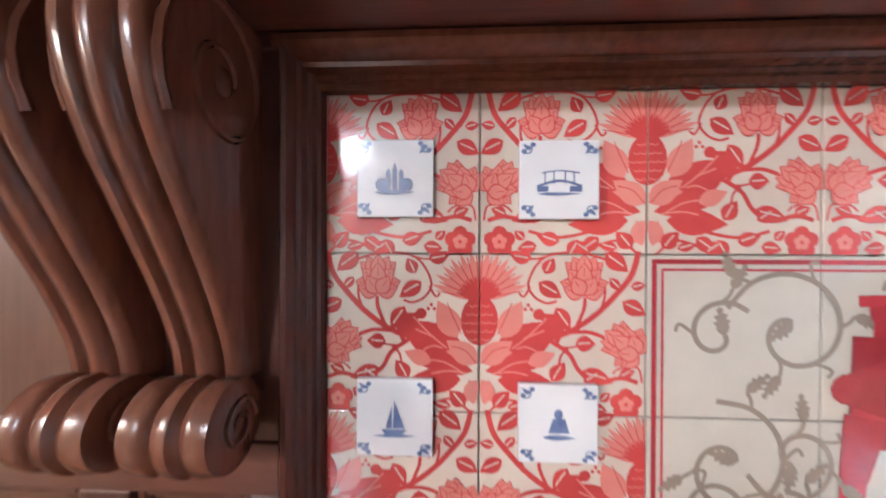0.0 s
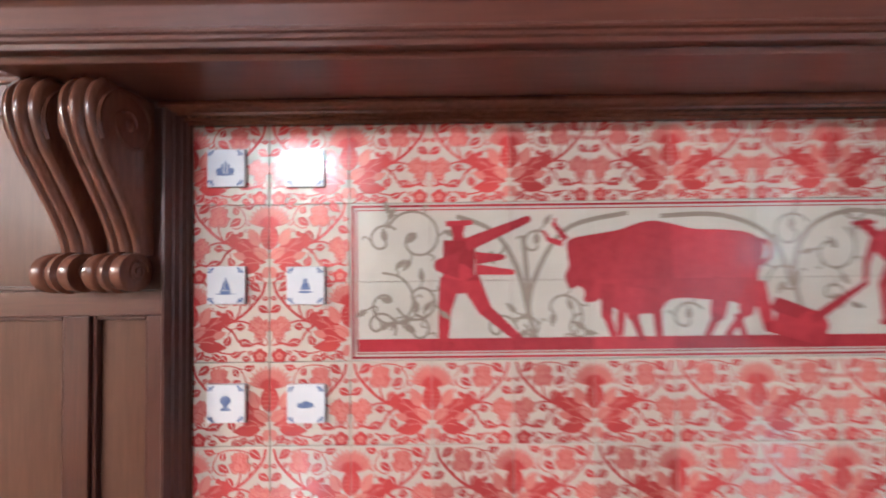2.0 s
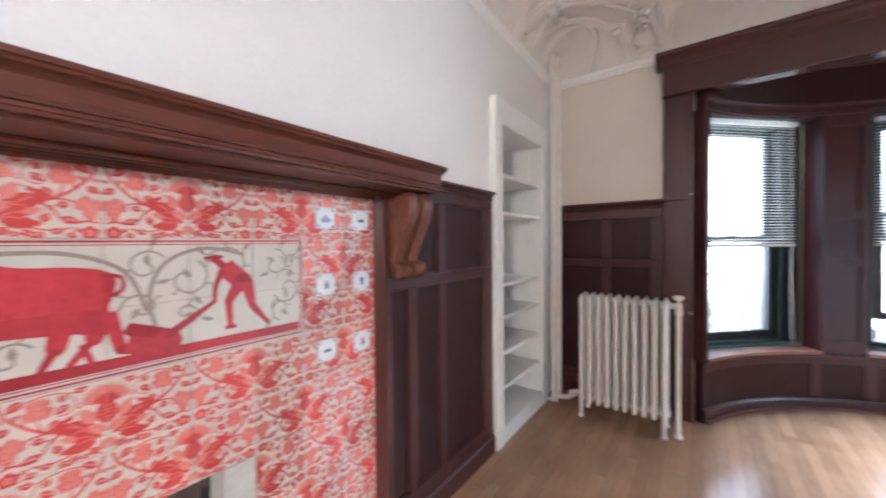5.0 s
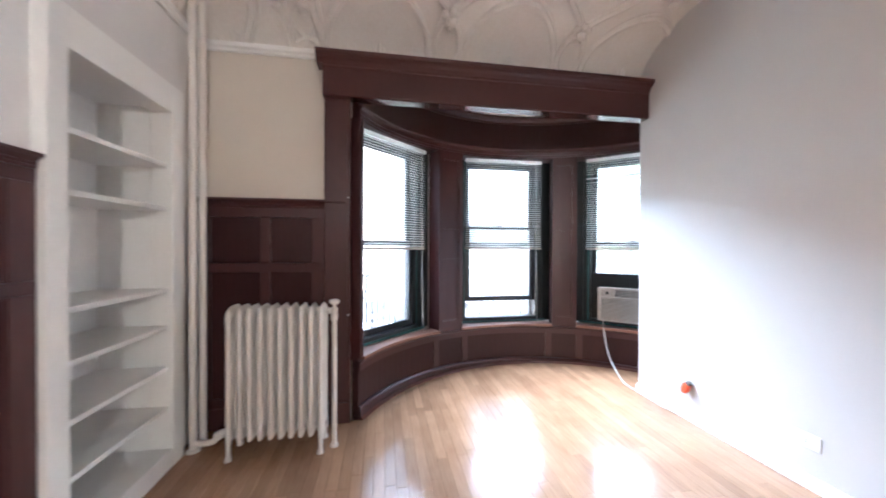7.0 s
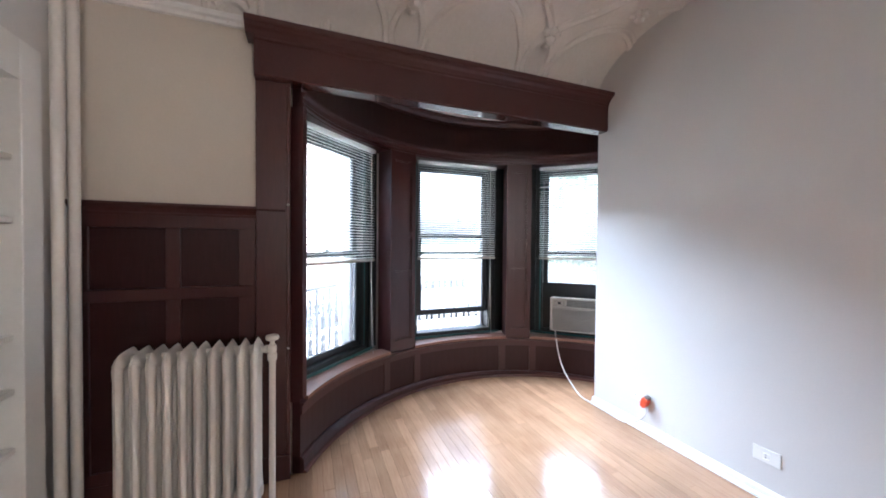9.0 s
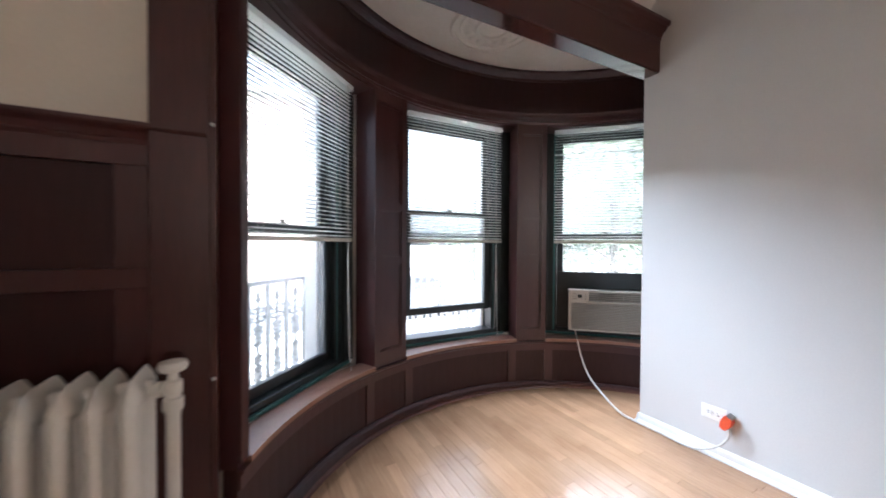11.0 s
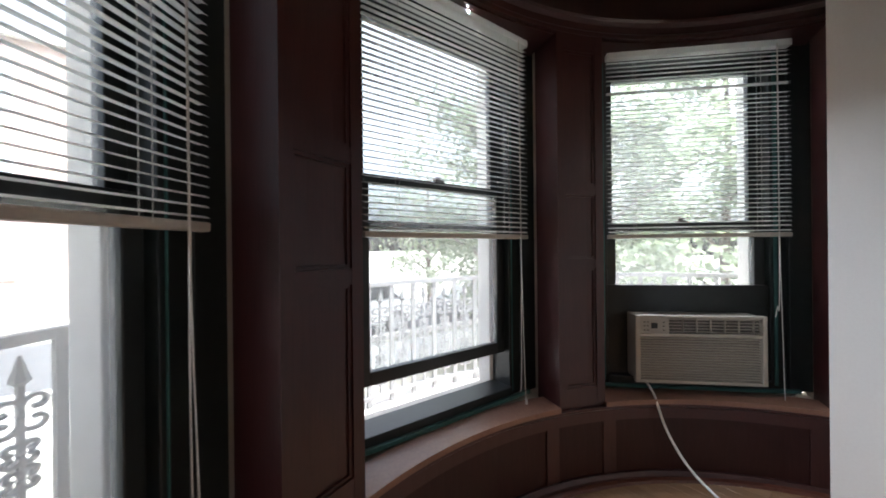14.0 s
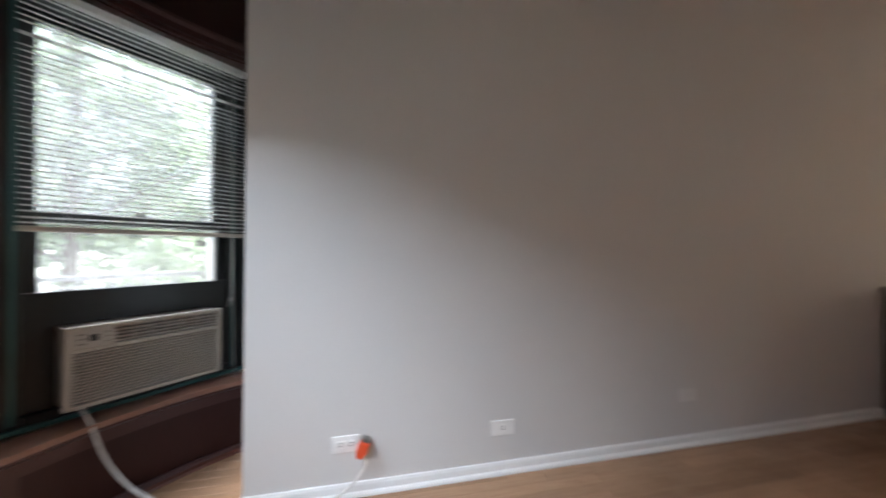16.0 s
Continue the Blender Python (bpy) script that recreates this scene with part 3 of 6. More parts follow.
def floral_tile(w, h, u0, u1, v0, v1, mirror):
    """One glazed tile of w by h metres showing the part u0..u1, v0..v1 of the flower design (0..1), mirrored or not."""
    b = bmesh.new()
    box(b, 0.0007, 0, 0.0007, w - 0.0007, 0.006, h - 0.0007, 0.0012)
    for f in b.faces:
        f.material_index = 0
    s = w / (u1 - u0)
    d = bmesh.new()
    SEQ[0] = 0
    lim = (0.002, 0.002, 0.998, 0.998)
    A, B2, C, D = 0.0002, 0.0004, 0.0006, 0.0008

    def lf(px, py, deg, ln, wd, mi=1, lift=A, bend=0.0, vein=True):
        u, v = (px - 30) / 810, 1 - (py - 20) / 780
        leaf(d, u, v, deg, ln, wd, mi, lift, lim, bend)
        if vein and mi == 1:
            stem(d, [(u + 0.15 * ln * math.cos(radians(deg)), v + 0.15 * ln * math.sin(radians(deg))), (u + 0.75 * ln * math.cos(radians(deg + 4)), v + 0.75 * ln * math.sin(radians(deg + 4)))], 0.009, 0, lift + 0.0002, lim)

    def st(pts, wd=0.022, mi=1, lift=A):
        stem(d, [((x - 30) / 810, 1 - (y - 20) / 780) for x, y in pts], wd, mi, lift, lim)

    # fan and cone on the edge
    for k in range(7):
        a = 92 - k * 12.5
        leaf(d, 0.0, 0.70, a, 0.31, 0.062, 2, A, lim)
        leaf(d, 0.0, 0.70, a, 0.15, 0.040, 1, B2, lim)
        stem(d, [(0.12 * math.cos(radians(a - 6)), 0.70 + 0.12 * math.sin(radians(a - 6))), (0.27 * math.cos(radians(a - 6)), 0.70 + 0.27 * math.sin(radians(a - 6)))], 0.007, 1, B2, lim)
    disc(d, 0.0, 0.57, 0.115, 0.155, 1, B2, 20, lim)
    for r in range(5):
        for q in range(3):
            u, v = q * 0.042 + (r % 2) * 0.021, 0.67 - r * 0.052
            if u < 0.10 - abs(r - 2) * 0.012:
                ps = [(u + 0.020 * math.cos(radians(t)), v + 0.016 * math.sin(radians(t))) for t in (200, 240, 270, 300, 340)]
                stem(d, ps, 0.006, 2, C, lim)
    # pale leaves beside the cone
    lf(140, 440, 62, 0.26, 0.15, 2, B2)
    lf(120, 400, 48, 0.22, 0.10, 2, B2)
    lf(35, 560, 35, 0.24, 0.14, 2, C)
    lf(35, 520, 5, 0.20, 0.10, 2, C)
    st([(120, 420), (160, 340), (190, 270)], 0.006, 1, D)
    st([(45, 560), (100, 500), (170, 480)], 0.006, 1, D)
    # large curled leaf
    lf(100, 600, 36, 0.52, 0.25, 1, A, 0.03, False)
    lf(60, 600, 12, 0.42, 0.12, 1, A, 0.0, False)
    lf(120, 640, -4, 0.36, 0.16, 1, A, 0.0, False)
    lf(330, 320, -62, 0.22, 0.12, 1, A, 0.05, False)
    disc(d, 0.36, 0.61, 0.035, 0.035, 1, A, 12, lim)
    for p in ([(190, 490), (270, 430), (360, 340)], [(210, 490), (260, 480), (310, 500)], [(250, 440), (300, 420), (350, 400)], [(95, 610), (190, 600), (270, 615)], [(100, 615), (200, 560), (300, 545)]):
        st(p, 0.010, 2, B2)
    lf(270, 560, 22, 0.18, 0.10, 2, B2)
    lf(55, 760, 78, 0.16, 0.07, 2, A)
    lf(40, 640, -60, 0.17, 0.09, 2, A)
    # main stems
    st([(370, 440), (480, 400), (600, 320), (700, 220), (770, 130), (800, 20)], 0.034)
    st([(450, 410), (560, 405), (640, 430)], 0.024)
    st([(500, 390), (540, 300), (545, 240)], 0.022)
    st([(620, 300), (640, 240), (640, 180)], 0.016)
    st([(380, 450), (470, 510), (520, 590), (600, 640), (720, 620), (800, 640)], 0.026)
    st([(470, 480), (430, 520), (420, 580)], 0.014)
    st([(640, 60), (520, 30), (380, 40), (310, 90), (270, 180), (300, 240), (360, 270), (410, 260)], 0.015)
    st([(250, 60), (310, 60), (350, 50)], 0.012)
    st([(280, 190), (250, 240), (225, 225)], 0.014)
    st([(400, 470), (460, 480), (520, 470)], 0.012)
    st([(680, 600), (720, 570), (800, 570), (820, 640)], 0.012)
    st([(40, 830), (150, 740), (240, 750), (330, 790)], 0.016)
    st([(240, 660), (330, 700), (470, 720), (600, 690)], 0.020)
    # leaves
    for px, py, deg, ln, wd in ((285, 60, 165, 0.14, 0.10), (350, 130, 60, 0.11, 0.085), (320, 170, -35, 0.17, 0.10), (405, 290, -60, 0.17, 0.10), (640, 30, -40, 0.18, 0.11),
                                (665, 150, -50, 0.10, 0.06), (765, 190, 8, 0.09, 0.06), (725, 260, -30, 0.16, 0.10), (500, 460, 0, 0.12, 0.10), (385, 640, 55, 0.14, 0.10),
                                (530, 590, -20, 0.20, 0.10), (540, 640, 30, 0.13, 0.09), (710, 610, 20, 0.10, 0.07), (100, 770, 45, 0.14, 0.10), (170, 770, 10, 0.12, 0.06),
                                (260, 720, -40, 0.14, 0.09), (360, 730, -65, 0.13, 0.09), (450, 740, 15, 0.14, 0.09), (560, 760, -10, 0.12, 0.08), (300, 790, 30, 0.12, 0.08), (620, 730, 40, 0.08, 0.06)):
        lf(px, py, deg, ln, wd)
    # two globe flowers with outlined petals
    for cx, cy, sc, turn in ((540, 150, 1.0, 0), (735, 460, 0.98, 55)):
        u, v = (cx - 30) / 810, 1 - (cy - 20) / 780
        up = radians(90 + turn)
        petals = [(0.00, a, 0.15, 0.105) for a in (40, 140, 62, 118, 90)] + [(-0.055, a, 0.15, 0.105) for a in (12, 168, 48, 132, 90)] + [(-0.105, a, 0.135, 0.105) for a in (20, 160, 58, 122)]
        for n, (down, a, ln, wd) in enumerate(petals):
            q, h = radians(a + turn), n * 0.00004
            pu, pv = u + down * math.cos(up), v + down * math.sin(up)
            leaf(d, pu, pv, a + turn, ln * sc, wd * sc, 1, B2 + h, lim)
            leaf(d, pu + 0.008 * math.cos(q), pv + 0.008 * math.sin(q), a + turn, (ln - 0.016) * sc, (wd - 0.017) * sc, 2, B2 + h + 0.00002, lim)
            stem(d, [(pu + ln * 0.45 * math.cos(q), pv + ln * 0.45 * math.sin(q)), (pu + ln * 0.8 * math.cos(q), pv + ln * 0.8 * math.sin(q))], 0.005, 1, B2 + h + 0.00003, lim)
    # small rosette and dots
    for k in range(5):
        q = radians(90 + 72 * k)
        disc(d, 0.88 + 0.052 * math.cos(q), 0.075 + 0.052 * math.sin(q), 0.046, 0.046, 1, A, 12, lim)
        disc(d, 0.88 + 0.026 * math.cos(q), 0.075 + 0.026 * math.sin(q), 0.022, 0.022, 2, B2, 8, lim)
    disc(d, 0.88, 0.075, 0.012, 0.012, 1, C, 8, lim)
    for px, py in ((255, 300), (270, 280), (285, 300)):
        disc(d, (px - 30) / 810, 1 - (py - 20) / 780, 0.012, 0.012, 1, A, 7, lim)
    # cut to the piece and bring to size
    for axis, val, keep in ((0, u0 + 0.003, 1), (0, u1 - 0.003, -1), (2, v0 + 0.003, 1), (2, v1 - 0.003, -1)):
        co, no = [0, 0, 0], [0, 0, 0]
        co[axis], no[axis] = val, keep
        bmesh.ops.bisect_plane(d, geom=d.verts[:] + d.edges[:] + d.faces[:], plane_co=co, plane_no=no, clear_inner=True)
    for v in d.verts:
        v.co = Vector(((v.co.x - u0) * s, v.co.y, (v.co.z - v0) * s))
    tmp = bpy.data.meshes.new("flowers")
    d.to_mesh(tmp)
    d.free()
    b.from_mesh(tmp)
    bpy.data.meshes.remove(tmp)
    if mirror:
        for v in b.verts:
            v.co.x = w - v.co.x
        bmesh.ops.reverse_faces(b, faces=b.faces[:])
    me = bpy.data.meshes.new("tile")
    b.to_mesh(me)
    b.free()
    for m in (GLAZE, RED, PINK):
        me.materials.append(m)
    return me


TILES = {}


def wall_tile(x0, x1, z0, z1, col, row, cut_left):
    flip = (col + row) % 2 == 0
    w, h = x1 - x0, z1 - z0
    fu, fv = min(1.0, w / T), min(1.0, h / T)
    lo = (1 - fu) if (cut_left != flip) and fu < 0.97 else 0.0
    key = (round(w, 3), round(h, 3), round(lo, 3), flip)
    if key not in TILES:
        TILES[key] = floral_tile(w, h, lo, lo + fu if fu < 0.97 else 1.0, 1 - fv if fv < 0.97 else 0.0, 1.0, flip)
    ob = new("tile", TILES[key])
    ob.parent = surround
    ob.location = Vector((x0, 0, z0)) - BASE[surround]


CW = (FX1 - FX0) / 8
COLS = [0.0, 0.146, FX0] + [FX0 + CW * k for k in range(1, 9)] + [FX1 + CW, PW]
ROWS = [PT, FZ1, (FZ0 + FZ1) / 2, FZ0, FZ0 - 0.1575, FBT, FBT - T, FBT - 2 * T, FBT - 3 * T, 0.0]
for r in range(len(ROWS) - 1):
    for c in range(len(COLS) - 1):
        x0, x1, z1, z0 = COLS[c], COLS[c + 1], ROWS[r], ROWS[r + 1]
        if r in (1, 2) and 2 <= c < 10:
            continue
        if r >= 5:
            if x0 >= FB0 - 0.08 and x1 <= FB1 + 0.08:
                continue
            if x0 < FB0 - 0.078 < x1:
                x1 = FB0 - 0.078
            elif x0 < FB1 + 0.078 < x1:
                x0 = FB1 + 0.078
        if x1 - x0 > 0.02 and z1 - z0 > 0.02:
            wall_tile(x0, x1, z0, z1, c + 1, r, c == 0)

# picture frieze
frieze = thing("tile_frieze", "cream tile frieze with crimson ox and scrolling taupe vines", "tile panel", (0.913, 0, FZ0))
for r in range(2):
    for c in range(8):
        x0, z0 = FX0 + c * CW, FZ0 + r * (FZ1 - FZ0) / 2
        part("tile", one_box(x0 + 0.0006, 0, z0 + 0.0006, x0 + CW - 0.0006, 0.0055, z0 + (FZ1 - FZ0) / 2 - 0.0006, 0.001), FRIEZE, frieze)


def fu(px):
    s = (px - 150) / 1365
    return FX0 + (FX1 - FX0) * (s - 0.064 * s * (1 - s))


def fv(py):
    return FZ0 + (FZ1 - FZ0) * (1 - (py - 44) / 352)


def tile_cut(bm):
    """Parts the painting along the joints, so that each tile keeps the shade of its own firing."""
    cuts = [(0, FX0 + k * CW) for k in range(1, 8)] + [(2, (FZ0 + FZ1) / 2)]
    for axis, val in cuts:
        co, no = [0, 0, 0], [0, 0, 0]
        co[axis], no[axis] = val, 1
        bmesh.ops.bisect_plane(bm, geom=bm.verts[:] + bm.edges[:] + bm.faces[:], plane_co=co, plane_no=no)
        on = [e for e in bm.edges if all(abs(v.co[axis] - val) < 1e-5 for v in e.verts)]
        bmesh.ops.split_edges(bm, edges=on)


bm = bmesh.new()
for off, w in ((0.004, 0.0045), (0.0125, 0.0022)):
    a, b, c, d = FX0 + off, FX1 - off, FZ0 + off, FZ1 - off
    for q in ([(a, c), (b, c), (b, c + w), (a, c + w)], [(a, d - w), (b, d - w), (b, d), (a, d)], [(a, c + w), (a + w, c + w), (a + w, d - w), (a, d - w)], [(b - w, c + w), (b, c + w), (b, d - w), (b - w, d - w)]):
        flat(bm, q, 0, 0.0004)
flat(bm, [(FX0 + 0.016, FZ0 + 0.017), (FX1 - 0.016, FZ0 + 0.017), (FX1 - 0.016, FZ0 + 0.041), (FX0 + 0.016, FZ0 + 0.041)], 0, 0.0004)
tile_cut(bm)
part("border", bm, OXRED, frieze, "crimson border lines and ground band")

bm = bmesh.new()
rnd = random.Random(4)


def scroll(px, py, r, turns, start, sgn, w=0.0048):
    u, v = fu(px), fv(py)
    pts = []
    for i in range(15):
        t = i / 14
        a = radians(start) + sgn * t * turns * 2 * math.pi
        rr = r * (1 - 0.86 * t)
        pts.append((u + rr * math.cos(a), v + rr * math.sin(a)))
    stem(bm, pts, w, 0, 0.0006)
    for i in ((1, 3, 5, 7, 9) if r > 0.042 else (2, 6)):
        a = math.degrees(math.atan2(pts[i][1] - v, pts[i][0] - u))
        tip = Vector((pts[i][0] + 0.016 * math.cos(radians(a - sgn * 35)), pts[i][1] + 0.016 * math.sin(radians(a - sgn * 35))))
        if i in (1, 2, 5, 9):
            stem(bm, [pts[i], ((pts[i][0] + tip.x) / 2 + 0.002, (pts[i][1] + tip.y) / 2), tuple(tip)], 0.0035, 0, 0.0006)
            holly(bm, tip.x, tip.y, a + rnd.uniform(-35, 35), 0.026, 0.014, 0, 0.0006)
        else:
            stem(bm, [pts[i], (tip.x, tip.y), (tip.x + 0.008 * math.cos(radians(a + sgn * 60)), tip.y + 0.008 * math.sin(radians(a + sgn * 60)))], 0.0032, 0, 0.0006)
    holly(bm, pts[-1][0], pts[-1][1], start + 60, 0.026, 0.016, 0, 0.0006)


for px, py, r, turns, s0, sg in ((300, 125, 0.060, 1.2, 160, -1), (225, 130, 0.034, 0.9, 40, 1), (235, 270, 0.060, 1.2, 100, -1), (215, 320, 0.035, 0.9, 330, 1), (305, 260, 0.045, 1.1, 200, 1), (300, 330, 0.030, 0.8, 100, -1),
                                 (480, 330, 0.035, 0.8, 0, 1), (470, 150, 0.040, 1.0, 220, -1), (560, 140, 0.030, 0.9, 30, 1), (610, 290, 0.070, 1.0, 200, 1), (545, 330, 0.030, 0.9, 160, -1), (660, 330, 0.030, 0.8, 90, 1),
                                 (1100, 120, 0.040, 1.1, 30, 1), (1090, 230, 0.038, 1.0, 180, -1), (1185, 160, 0.050, 1.1, 60, -1), (1290, 130, 0.060, 1.0, 170, -1), (1180, 260, 0.030, 0.9, 300, 1),
                                 (1420, 130, 0.045, 1.0, 90, -1), (1460, 220, 0.045, 1.1, 200, 1), (1470, 130, 0.030, 0.9, 20, 1), (1440, 290, 0.035, 1.0, 260, -1), (880, 310, 0.035, 0.9, 30, 1)):
    scroll(px, py, r, turns, s0, sg)
for pts in (((560, 350), (545, 270), (580, 170), (640, 100), (760, 72)), ((545, 300), (520, 190), (470, 110), (390, 75)), ((545, 260), (540, 180), (535, 120)), ((1120, 300), (1105, 200), (1140, 110), (1230, 72), (1330, 95)), ((1100, 240), (1060, 130), (960, 80), (830, 80))):
    stem(bm, [(fu(x), fv(y)) for x, y in pts], 0.009, 0, 0.0006)
part("vine", bm, VINE, frieze, "taupe scrolling vine with leaves")


def limb(bm, a, b, w0, w1, mi=0):
    (x0, y0), (x1, y1) = (fu(a[0]), fv(a[1])), (fu(b[0]), fv(b[1]))
    n = Vector((y0 - y1, x1 - x0)).normalized()
    flat(bm, [(x0 + n.x * w0, y0 + n.y * w0), (x1 + n.x * w1, y1 + n.y * w1), (x1 - n.x * w1, y1 - n.y * w1), (x0 - n.x * w0, y0 - n.y * w0)], mi, 0.0009)
    disc(bm, x1, y1, w1, w1, mi, 0.0009, 10)


bm = bmesh.new()
OX = ((628, 228), (621, 206), (631, 182), (627, 150), (634, 124), (700, 112), (752, 104), (792, 91), (832, 84), (880, 92), (932, 104), (1000, 106), (1060, 115), (1092, 138), (1086, 180), (1076, 215), (1088, 252),
      (1060, 285), (1020, 268), (960, 262), (900, 258), (866, 264), (842, 288), (790, 292), (742, 282), (716, 254), (692, 264), (666, 262), (668, 242), (655, 228), (640, 234))
edge = smooth_line([(590 + (x - 583) * 0.893, y + 6, 0) for x, y in OX + OX[:1]], 3)[:-1]
flat(bm, [(fu(p.x), fv(p.y)) for p in edge], 0, 0.0009)
for (a, b, w) in (((620, 140), (590, 130), 0.006), ((590, 130), (580, 112), 0.004), ((628, 130), (602, 95), 0.006), ((602, 95), (605, 84), 0.003),
                  ((715, 230), (712, 300), 0.014), ((712, 300), (728, 352), 0.008), ((775, 240), (768, 300), 0.016), ((768, 300), (785, 352), 0.008), ((815, 240), (822, 350), 0.010),
                  ((745, 250), (740, 340), 0.009), ((960, 220), (945, 300), 0.020), ((945, 300), (920, 352), 0.008), ((1010, 220), (1005, 290), 0.020), ((1005, 290), (965, 345), 0.008), ((1030, 230), (1050, 330), 0.014), ((985, 300), (1000, 350), 0.007)):
    limb(bm, a, b, w, w * 0.75)
stem(bm, [(fu(x), fv(y)) for x, y in ((1020, 135), (1052, 142), (1056, 172), (1038, 190))], 0.008, 0, 0.0009)
tile_cut(bm)
part("painted_ox", bm, OXRED, frieze, "crimson ox silhouette")
bm = bmesh.new()
limb(bm, (1060, 275), (1140, 330), 0.012, 0.030)
limb(bm, (1060, 320), (1150, 350), 0.020, 0.018)
limb(bm, (1140, 315), (1250, 235), 0.010, 0.005)
part("painted_plough", bm, OXRED, frieze, "crimson plough silhouette")
# two upright figures of the frieze, as plain shapes
for shape in ((((392, 92), (392, 104), 0.014, 0.013), ((392, 104), (394, 136), 0.009, 0.012), ((395, 130), (392, 215), 0.030, 0.030), ((410, 140), (545, 84), 0.013, 0.007), ((395, 185), (355, 185), 0.026, 0.014), ((430, 170), (490, 168), 0.012, 0.005), ((430, 195), (510, 202), 0.010, 0.005),
               ((375, 215), (362, 280), 0.020, 0.013), ((362, 280), (357, 362), 0.012, 0.009), ((415, 215), (450, 285), 0.020, 0.013), ((450, 285), (520, 348), 0.012, 0.008), ((345, 362), (375, 362), 0.006, 0.006), ((366, 92), (420, 90), 0.005, 0.005)),
              (((1248, 95), (1252, 106), 0.012, 0.011), ((1252, 106), (1280, 138), 0.008, 0.012), ((1275, 130), (1325, 185), 0.024, 0.026), ((1270, 140), (1252, 190), 0.009, 0.006), ((1252, 190), (1248, 235), 0.006, 0.005), ((1315, 185), (1285, 240), 0.018, 0.011), ((1285, 240), (1288, 322), 0.010, 0.006),
               ((1335, 185), (1350, 265), 0.018, 0.010), ((1350, 265), (1395, 328), 0.010, 0.006), ((1225, 102), (1270, 100), 0.004, 0.004), ((1275, 322), (1300, 322), 0.005, 0.005))):
    bm = bmesh.new()
    for a, b, w0, w1 in shape:
        limb(bm, a, b, w0, w1)
    tile_cut(bm)
    part("painted_silhouette", bm, OXRED, frieze, "plain crimson upright shape")

# small blue and white tiles stuck onto the surround

